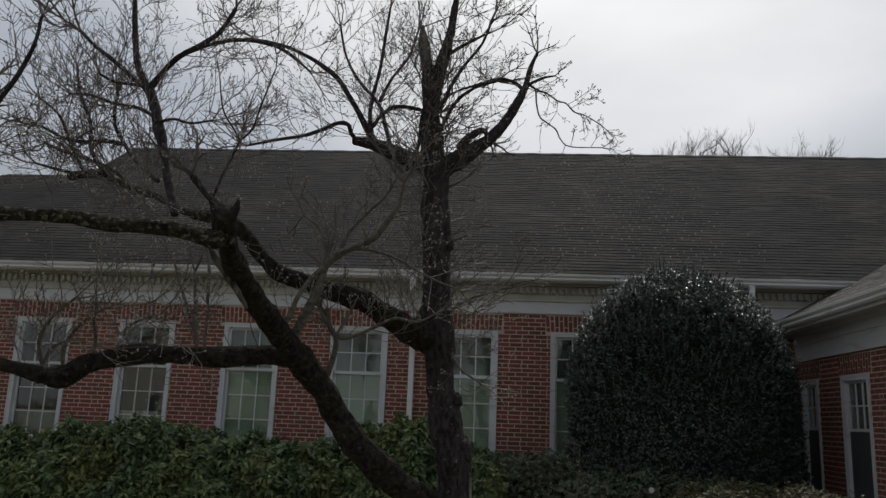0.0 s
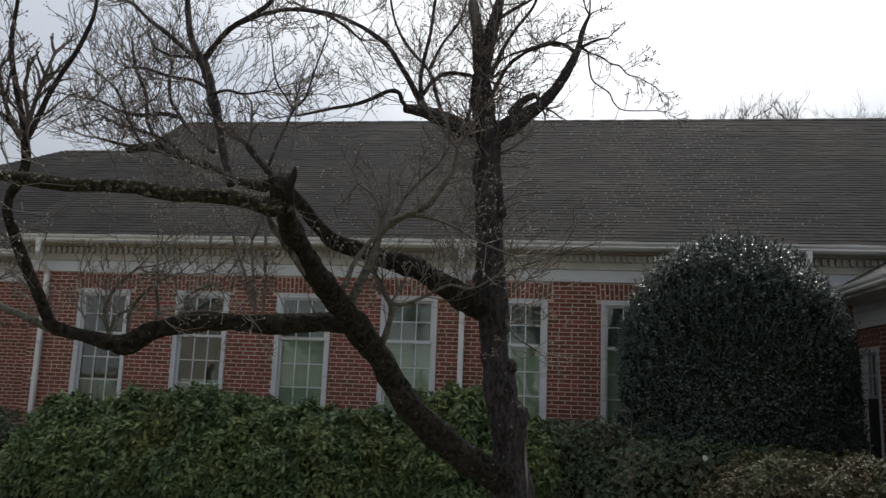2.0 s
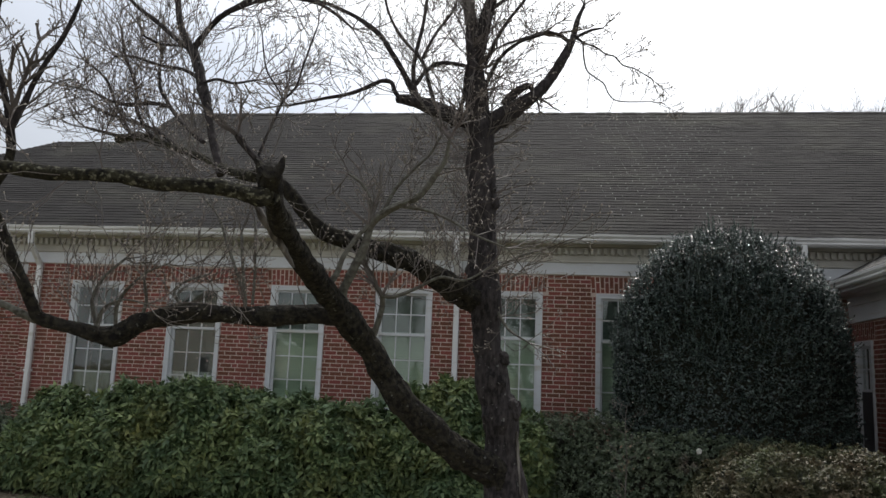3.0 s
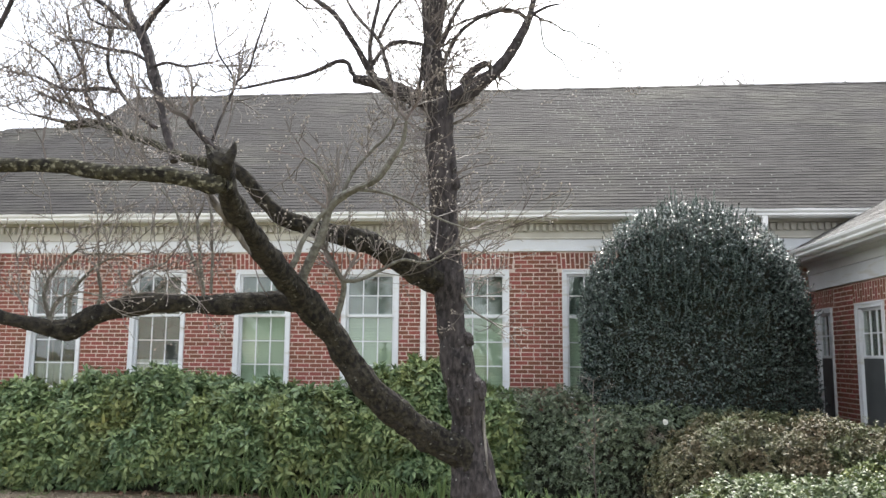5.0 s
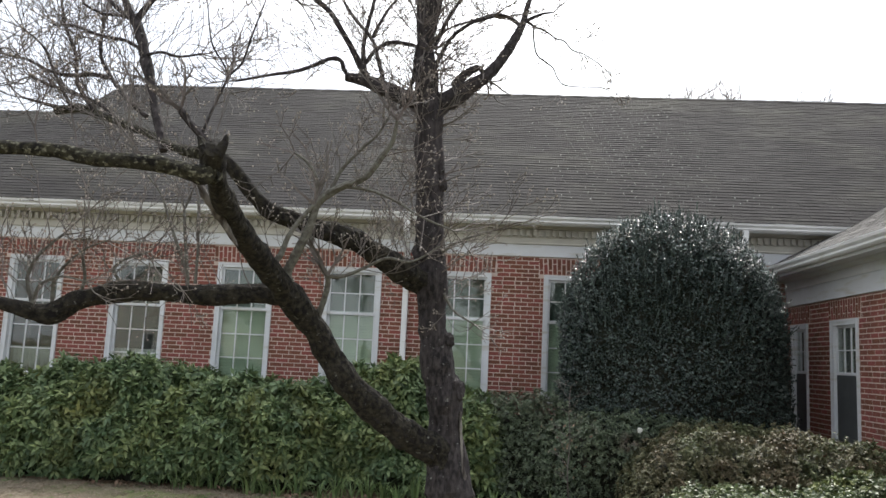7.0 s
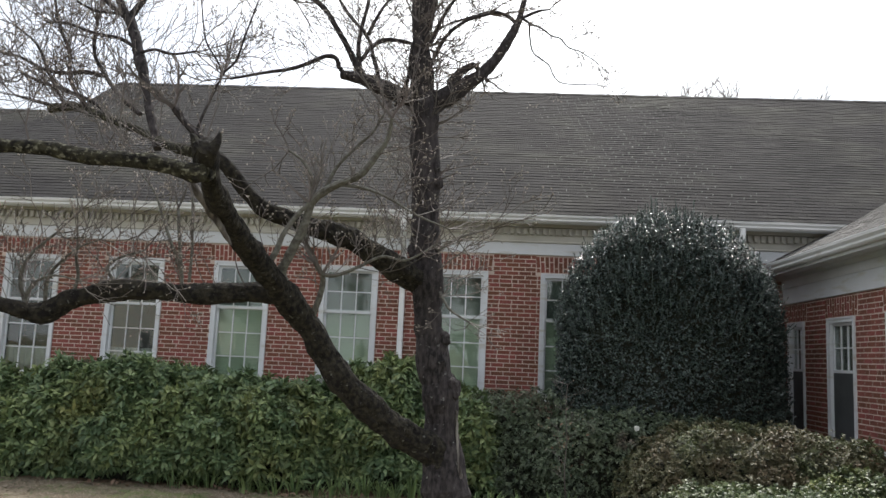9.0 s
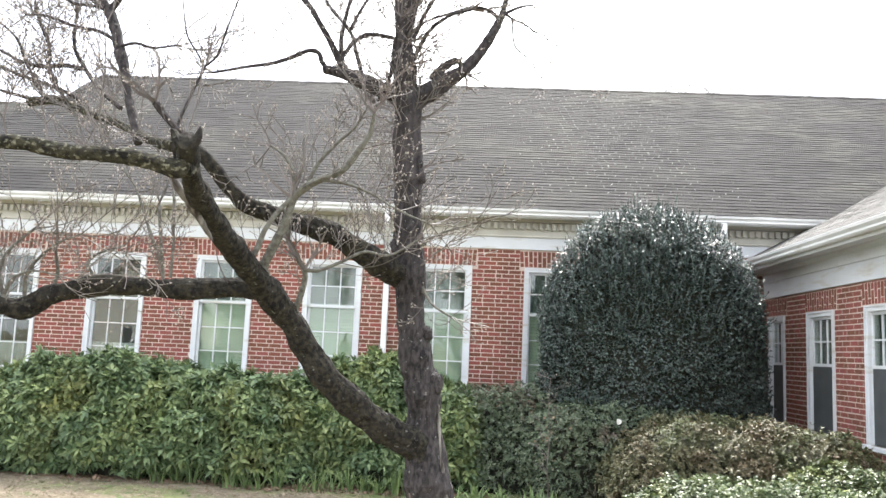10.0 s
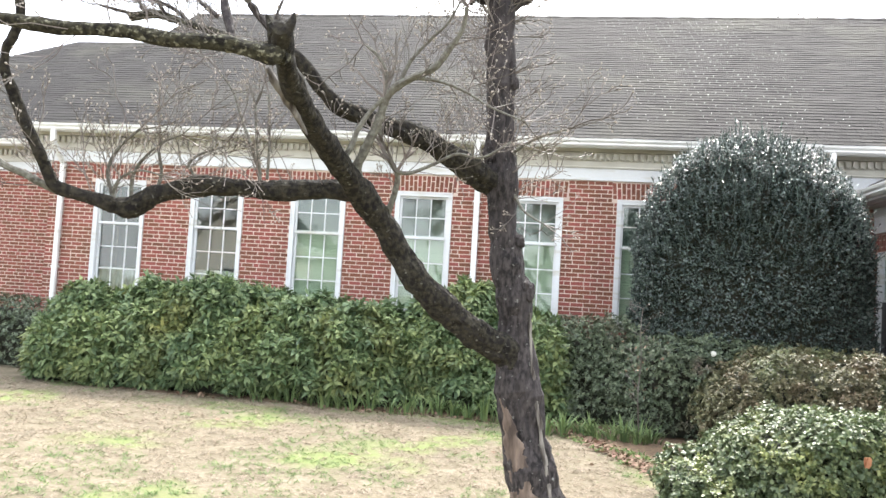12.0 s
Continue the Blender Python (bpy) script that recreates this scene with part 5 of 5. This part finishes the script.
def holly(name, centre, radius, top, seed):
    """A tall holly clipped to a dome, with a few leggy shoots above it."""
    rng = np.random.default_rng(seed)
    thing = tagged(empty(name), "large dark glossy holly bush clipped into a dome", "bush")
    cx, cy = centre
    base = GROUND + 0.1
    hgt = top - base

    def surface(a, t, k=1.0):
        # t: 0 at the foot, 1 at the crown
        w = (1 - max(0.0, (t - 0.42) / 0.58) ** 2.8) ** 0.5 if t < 1 else 0.0
        w *= 0.9 + 0.1 * min(1.0, t / 0.3)
        p = Vector((cx + math.cos(a) * radius * w, cy + math.sin(a) * radius * 0.7 * w, base + hgt * t))
        n = 1 + 0.055 * noise.noise(p * 1.7) + 0.03 * noise.noise(p * 5.0)
        q = Vector((cx, cy, base + hgt * 0.45))
        return q + (p - q) * n * k

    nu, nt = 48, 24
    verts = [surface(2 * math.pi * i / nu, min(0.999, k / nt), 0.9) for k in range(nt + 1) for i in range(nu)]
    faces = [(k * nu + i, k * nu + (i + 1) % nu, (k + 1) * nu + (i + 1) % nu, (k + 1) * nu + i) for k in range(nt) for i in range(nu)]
    # closed shell whose dark colour gives the shade between the leaves
    sheet("inner_growth", verts, faces, M_CORE, thing, "dark inner dome, coloured as the shade behind the leaves")
    at, head, nor, ln = [], [], [], []
    for s in range(15500):
        a, t = rng.uniform(2.9, 6.6), rng.random() ** 0.85
        p = surface(a, t)
        out = (p - Vector((cx, cy, base + hgt * 0.42))).normalized()
        tip = (out + Vector((0, 0, 0.45)) + 0.45 * Vector(rng.normal(size=3))).normalized()
        p = p - out * abs(rng.normal()) * 0.06 + tip * rng.random() ** 2 * (0.08 + 0.16 * max(0.0, t - 0.5))
        crown = max(0.0, min(1.0, (t - 0.45) / 0.3))
        for k in range(6):
            r = Vector(rng.normal(size=3))
            at.append(p - tip * 0.02 * k)
            head.append(Vector((r.x, r.y, r.z * (1 - 0.65 * crown))) * 0.75 + tip * 0.4)
            nor.append(tip * (1 - 0.5 * crown) + Vector((0, -0.6 * crown, 0.25 + 0.8 * crown)) + (0.3 + 0.03 * crown) * Vector(rng.normal(size=3)))
            ln.append(rng.uniform(0.026, 0.05))
    stems = Mass()
    for s in range(1000):
        a, t = rng.uniform(3.0, 6.4), 1 - 0.45 * rng.random() ** 1.6
        p = surface(a, t)
        side = (p - Vector((cx, cy, base + hgt * 0.6))).normalized()
        d = (Vector((rng.normal() * 0.2, rng.normal() * 0.2, 0.8)) + side * 0.7 * (1.05 - t)).normalized()
        length = rng.uniform(0.06, 0.24) if s > 11 else rng.uniform(0.24, 0.42)
        if s <= 11:
            p = surface(a, rng.uniform(0.985, 0.998))
            d = Vector((rng.normal() * 0.12, rng.normal() * 0.12, 1)).normalized()
        stems.cube(-0.003, 0.003, -0.003, 0.003, -0.05, length, Matrix.Translation(p) @ d.to_track_quat("Z", "Y").to_matrix().to_4x4())
        for k in range(int(length / 0.022)):
            r = Vector(rng.normal(size=3))
            at.append(p + d * k * 0.022)
            head.append(r + d * 0.5)
            nor.append(Vector((0, -0.4, 1)) + 0.32 * Vector(rng.normal(size=3)))
            ln.append(rng.uniform(0.028, 0.048))
    tagged(stems.done("shoot_growth", M_HOLLY, thing), kind="stuff")
    ln = np.array(ln)
    leaf_mesh("leaves", np.array(at), np.array(head), np.array(nor), ln, ln * 0.55, M_HOLLY, thing, "")
    return thing


holly("holly_bush", (4.2, 12.2), 1.6, 3.55, 41)


# ---- lawn, bed and small plants ----
def ground_height(x, y):
    return GROUND + 0.018 * noise.noise(Vector((x * 0.5, y * 0.5, 3.0))) + 0.008 * noise.noise(Vector((x * 2.1, y * 2.1, 7.0)))


xs = [-900, -300, -90, -30] + [-14 + 0.25 * i for i in range(93)] + [12, 30, 90, 300, 900]
ys = [-900, -300, -90, -30, -8] + [-2 + 0.25 * i for i in range(69)] + [20, 40, 120, 400, 1500]
gv = [(x, y, ground_height(x, y)) for y in ys for x in xs]
gf = [(j * len(xs) + i, j * len(xs) + i + 1, (j + 1) * len(xs) + i + 1, (j + 1) * len(xs) + i) for j in range(len(ys) - 1) for i in range(len(xs) - 1)]
tagged(sheet("ground", gv, gf, M_LAWN, smooth=True), "dry straw-coloured winter lawn with green tufts", "lawn", kind="structure")


def bed_edge(x):
    """Front edge of the planting bed: along the hedge, then round towards the wing's corner."""
    if x < 0.4:
        return 10.92 + 0.05 * math.sin(x * 2.3) + 0.9 * max(0.0, -x - 4.9)
    t = min(1.0, (x - 0.4) / 2.3)
    return 10.92 - 0.55 * t - 2.1 * max(0.0, t - 0.55) / 0.45


bed_v, bed_f = [], []
n = 90
for i in range(n + 1):
    x = -9.5 + 15.7 * i / n
    e = bed_edge(x) + 0.04 * noise.noise(Vector((x * 4, 0, 0)))
    for k in range(7):
        y = e + (13.55 - e) * (k / 6) ** 1.5
        bed_v.append((x, y, ground_height(x, y) + (0.012 if k else -0.02) + 0.02 * noise.noise(Vector((x * 3, y * 3, 1)))))
for i in range(n):
    for k in range(6):
        a = i * 7 + k
        bed_f.append((a, a + 7, a + 8, a + 1))
tagged(sheet("planting_bed", bed_v, bed_f, M_MULCH, smooth=True), "dark leaf-strewn mulch bed along the hedges", "mulch", kind="structure")

rng = np.random.default_rng(8)


def blades(name, count, mat, label, length, lean, keep):
    """Grass blades in small tufts on the lawn in front of the bed."""
    tufts = count // 9
    tx, ty = rng.uniform(-7.5, 4.2, tufts), 4.6 + rng.random(tufts) ** 0.85 * 6.6
    x = np.repeat(tx, 9) + rng.normal(0, 0.016, tufts * 9)
    y = np.repeat(ty, 9) + rng.normal(0, 0.016, tufts * 9)
    ok = np.repeat(np.array([b < bed_edge(a) + 0.05 and keep(a, b) for a, b in zip(tx, ty)]), 9)
    way = np.repeat(rng.uniform(0, 6.283, tufts), 9)[ok]
    x, y = x[ok], y[ok]
    z = np.array([ground_height(a, b) for a, b in zip(x, y)])
    c = len(x)
    at = np.stack([x, y, z - 0.003], 1)
    ang = way + rng.normal(0, 0.7, c)
    head = np.stack([np.cos(ang), np.sin(ang), rng.uniform(0.08, lean, c)], 1)
    nor = np.tile(np.array([0.0, 0.0, 1.0]), (c, 1)) + rng.normal(size=(c, 3)) * 0.3
    ln = rng.uniform(length * 0.5, length * 1.3, c)
    return leaf_mesh(name, at, head, nor, ln, np.full(c, 0.005), mat, LAWN, label, 0.25)


LAWN = tagged(empty("grass"), "short dormant straw grass with green tufts", "grass", kind="stuff")


def tuft(a, b):
    return noise.noise(Vector((a * 0.75, b * 0.75, 11))) + 0.5 * noise.noise(Vector((a * 2.4, b * 2.4, 5)))


def green_spot(a, b):
    return tuft(a, b) > -0.1 + 0.32 * (b - 6.2) / 3


blades("straw_blades", 230000, M_STRAW, "dry straw-coloured blades", 0.055, 0.9,
       lambda a, b: noise.noise(Vector((a * 13, b * 13, 2))) + 0.6 * noise.noise(Vector((a * 3.1, b * 3.1, 9))) > (0.25 if green_spot(a, b) else -0.25))
blades("green_blades", 150000, M_GREENBLADE, "green tufts in the dry lawn", 0.05, 1.3,
       lambda a, b: green_spot(a, b) and noise.noise(Vector((a * 9, b * 9, 4))) > -0.2)
blades("scattered_green_blades", 8000, M_GREENBLADE, "single green blades among the straw", 0.045, 1.3, lambda a, b: True)

c = 2400
x = np.concatenate([rng.uniform(-3.5, 3.2, 700), rng.uniform(1.2, 3.2, 1670), rng.uniform(-6.0, 2.4, 30)])
y = np.array([bed_edge(a) for a in x]) + np.abs(rng.normal(0, 0.4, c)) - 0.15
y[-30:] -= rng.uniform(0.3, 3.4, 30)
at = np.stack([x, y, np.array([ground_height(a, b) for a, b in zip(x, y)]) + 0.02], 1)
head = np.stack([rng.normal(size=c), rng.normal(size=c), rng.normal(0, 0.3, c)], 1)
nor = np.tile(np.array([0.0, 0.0, 1.0]), (c, 1)) + rng.normal(size=(c, 3)) * 0.4
litter = tagged(empty("leaf_litter"), "scattered dry brown leaves on the bed", "leaves", kind="stuff")
leaf_mesh("fallen_leaves", at, head, nor, rng.uniform(0.03, 0.09, c), rng.uniform(0.02, 0.05, c), M_LITTER, litter, "")


def strap_clump(x, y, count, height, seed):
    """A clump of upright strap leaves."""
    g = random.Random(seed)
    v, f = [], []
    for i in range(count):
        ang, r = g.uniform(0, 6.28), abs(g.gauss(0, 0.075))
        px, py = x + math.cos(ang) * r, y + math.sin(ang) * r
        h, out = height * g.uniform(0.6, 1.15), g.uniform(0.04, 0.26)
        w = g.uniform(0.007, 0.012)
        tang = ang + 1.57 + g.uniform(-0.6, 0.6)
        k = len(v)
        for s in range(5):
            t = s / 4
            ww = w * (1 - t ** 3 * 0.85)
            cx, cy = px + math.cos(ang) * out * t * t, py + math.sin(ang) * out * t * t
            cz = ground_height(px, py) + h * (t - 0.25 * t * t * out / 0.16) - 0.01
            v += [(cx - math.cos(tang) * ww, cy - math.sin(tang) * ww, cz), (cx + math.cos(tang) * ww, cy + math.sin(tang) * ww, cz)]
        f += [(k + 2 * s, k + 2 * s + 1, k + 2 * s + 3, k + 2 * s + 2) for s in range(4)]
    thing = empty("daffodil_clump")
    ob = sheet("leaves", v, f, M_STRAP, thing)
    sol = ob.modifiers.new("thickness", "SOLIDIFY")
    sol.thickness = 0.0015
    return tagged(thing, "clump of green daffodil leaves not yet in flower", "plant", "daffodil clumps along the bed")


g = random.Random(77)
for i, x in enumerate([-2.6, -2.3, -2.1, -1.85, -1.6, -1.35, -1.15, -0.95, -0.75, -0.45, -0.25, -0.05, 0.15, 0.35, 0.55, 0.75, 1.0]):
    strap_clump(x, bed_edge(x) + g.uniform(-0.05, 0.15), g.randrange(14, 28), g.uniform(0.26, 0.42), 100 + i)
for i, x in enumerate([1.55, 1.75, 1.95, 2.1, 2.3, 2.45, 2.6, 2.75]):
    strap_clump(x, 10.35 - 0.25 * abs(x - 1.9) + g.uniform(-0.15, 0.2), g.randrange(24, 40), g.uniform(0.24, 0.34), 120 + i)

c = 2600
x = rng.uniform(1.3, 3.0, c)
y = np.array([bed_edge(a) for a in x]) + rng.uniform(-0.25, 0.9, c)
ok = np.array([noise.noise(Vector((a * 3.0, b * 3.0, 6))) > 0.08 for a, b in zip(x, y)])
x, y = x[ok], y[ok]
c = len(x)
at = np.stack([x, y, np.array([ground_height(a, b) for a, b in zip(x, y)]) + 0.012], 1)
head = np.stack([rng.normal(size=c), rng.normal(size=c), rng.uniform(0.2, 1.4, c)], 1)
weeds = tagged(empty("ground_weeds"), "low fresh green weeds at the bed's edge", "weeds", kind="stuff")
leaf_mesh("weed_leaves", at, head, np.tile(np.array([0.0, 0.0, 1.0]), (c, 1)) + rng.normal(size=(c, 3)) * 0.4, rng.uniform(0.03, 0.08, c), rng.uniform(0.012, 0.025, c), M_GREENBLADE, weeds, "")

# sapling with a few dry leaves
sap = tagged(empty("sapling"), "thin bare sapling with a few dry tan leaves", "sapling")
TWIGS = [[], []]
trng = random.Random(9)
stem = [Vector((2.59 + 0.012 * math.sin(i * 1.3), 10.2 + 0.01 * math.cos(i), GROUND + 1.55 * i / 10)) for i in range(11)]
twig_tube(stem, 0.011, 0.004)
BUDS = [[], []]
for i in range(3, 11):
    for k in range(2):
        shoot(stem[i], Vector((trng.gauss(0, 1), trng.gauss(0, 1), 0.9)), trng.uniform(0.1, 0.3), 0.003, 1)
sheet("stem", TWIGS[0], TWIGS[1], M_TWIG, sap)
tagged(sheet("bud_growth", BUDS[0], BUDS[1], M_BUD, sap), kind="stuff")
c = 40
at = np.stack([2.59 + rng.normal(0, 0.12, c), 10.2 + rng.normal(0, 0.1, c), GROUND + rng.uniform(0.5, 1.3, c)], 1)
leaf_mesh("dry_leaves", at, rng.normal(size=(c, 3)) + np.array([0, 0, -0.8]), rng.normal(size=(c, 3)), rng.uniform(0.03, 0.055, c), rng.uniform(0.015, 0.025, c), M_LITTER, sap, "tan dry leaves")


def blossom(name, at, r, mat, label, category, seed, broad=0.8):
    """Five cupped petals, or the lobes of one dry leaf."""
    g = random.Random(seed)
    bm = bmesh.new()
    for k in range(5):
        m = Matrix.Translation(at) @ pose(0, 0, 0, 55 + g.uniform(-8, 8), g.uniform(-15, 15), 72 * k) @ pose(0, 0, 0, g.uniform(20, 45), 0, 0)
        ring = bmesh.ops.create_circle(bm, cap_ends=True, segments=10, radius=r * 0.55)["verts"]
        for v in ring:
            v.co = m @ Vector((v.co.x * broad, v.co.y + r * 0.5, 0.6 * (v.co.x ** 2 + v.co.y ** 2) / r))
    ob = link_mesh(name, bm, mat)
    sol = ob.modifiers.new("thickness", "SOLIDIFY")
    sol.thickness = 0.002
    return tagged(ob, label, category)


blossom("white_blossom", (3.44, 10.42, 0.71), 0.06, M_PETAL, "single white blossom on the dark hedge", "flower", 1)
blossom("dry_leaf", (3.72, 6.45, 0.28), 0.07, M_RUST, "orange-brown dry leaf caught on the bush", "leaf", 2, 0.42)

# ---- house across the lawn, behind the viewer, seen in the panes ----
def gabled_house(cx, cy):
    house = tagged(empty("house"), "cream house with a grey gabled roof and white trim", "house")
    w, d, e, r = 5.2, 4.0, 3.0, 6.2
    g = GROUND - 0.02
    v = [(cx - w, cy + d, g), (cx + w, cy + d, g), (cx + w, cy + d, e), (cx, cy + d, r), (cx - w, cy + d, e),
         (cx - w, cy - d, g), (cx + w, cy - d, g), (cx + w, cy - d, e), (cx, cy - d, r), (cx - w, cy - d, e)]
    sheet("wall", v, [(0, 1, 2, 3, 4), (9, 8, 7, 6, 5), (0, 4, 9, 5), (1, 6, 7, 2), (0, 5, 6, 1)], M_SIDING, house)
    for s in (-1, 1):
        slab = Mass()
        ang = math.degrees(math.atan2(r - e, w))
        slab.cube(0, 6.6, -d - 0.4, d + 0.4, 0.02, 0.14, Matrix.Translation((cx, cy, r)) @ pose(0, 0, 0, 0, 0, 0 if s > 0 else 180) @ pose(0, 0, 0, 0, ang, 0))
        slab.done("roof", M_SHINGLE, house)
        trim = Mass()
        trim.cube(0, 6.6, -0.03, 0.03, -0.2, 0.01, Matrix.Translation((cx, cy + d + 0.38, r)) @ pose(0, 0, 0, 0, 0, 0 if s > 0 else 180) @ pose(0, 0, 0, 0, ang, 0))
        trim.done("rake_board", M_WHITE, house)
    for x in (-3.2, 0.0, 3.2):
        win = box("window", cx + x - 0.5, cx + x + 0.5, cy + d, cy + d + 0.06, 0.7, 2.2, M_WHITE, house, 0.01)
        box("pane", cx + x - 0.42, cx + x + 0.42, cy + d + 0.062, cy + d + 0.07, 0.78, 2.12, M_SCREEN, win)
    return house


gabled_house(-18.5, -24.0)

# ---- bare trees beyond the roof ----
def far_tree(x, y, height, seed, label="distant leafless tree showing above the roof ridge", group="bare trees beyond the roof"):
    global TWIGS, BUDS, trng
    TWIGS, BUDS, trng = [[], []], [[], []], random.Random(seed)
    thing = tagged(empty("bare_tree"), label, "tree", group)
    base = Vector((x, y, GROUND - 0.05))
    pts = [base + Vector((0.25 * math.sin(k * 0.9 + seed), 0, height * 0.62 * k / 8)) for k in range(9)]
    twig_tube(pts, 0.24, 0.1)
    sheet("trunk", TWIGS[0], TWIGS[1], M_BARK, thing)
    TWIGS = [[], []]

    def fork(p, d, length, r, level):
        q = [p]
        for k in range(5):
            d = (d + Vector((trng.gauss(0, 0.13), trng.gauss(0, 0.13), 0.07))).normalized()
            q.append(q[-1] + d * length / 5)
        twig_tube(q, r, r * 0.55)
        if level:
            for k in range(4 if level > 1 else 5):
                o = Vector((trng.gauss(0, 1), trng.gauss(0, 1), trng.gauss(0.4, 0.6))).normalized()
                fork(q[trng.randrange(2, 6)], (d * 0.9 + o * 0.8).normalized(), length * trng.uniform(0.5, 0.75), r * 0.5, level - 1)

    for k in range(5):
        a = trng.uniform(0, 6.28)
        fork(pts[trng.randrange(6, 9)], Vector((math.cos(a) * 0.7, math.sin(a) * 0.7, 1)).normalized(), height * 0.16, 0.11, 4)
    top = max(v.z for v in TWIGS[0])
    k = (GROUND + height) / top
    crown = sheet("crown", [Vector((v.x, v.y, v.z * k)) if v.z > 0 else v for v in TWIGS[0]], TWIGS[1], M_TWIG, thing)
    tagged(crown, kind="stuff")


FAR_Y = 44.0
for i, (x, h) in enumerate([(10.8, 18.3), (12.8, 18.4), (15.1, 18.5), (18.2, 18.3), (19.3, 18.5)]):
    far_tree(x, FAR_Y + (i % 2) * 1.5, h, 200 + i)
# unseen trees added behind the viewer to darken the panes' reflected horizon
for i, (x, y, h) in enumerate([(-8.0, -30.0, 10.0), (1.0, -34.0, 11.0), (9.0, -29.0, 9.5), (17.0, -33.0, 11.5), (-30.0, -31.0, 10.5)]):
    far_tree(x, y, h, 300 + i, "unseen leafless tree added behind the viewer for pane reflections", "bare trees across the lawn")
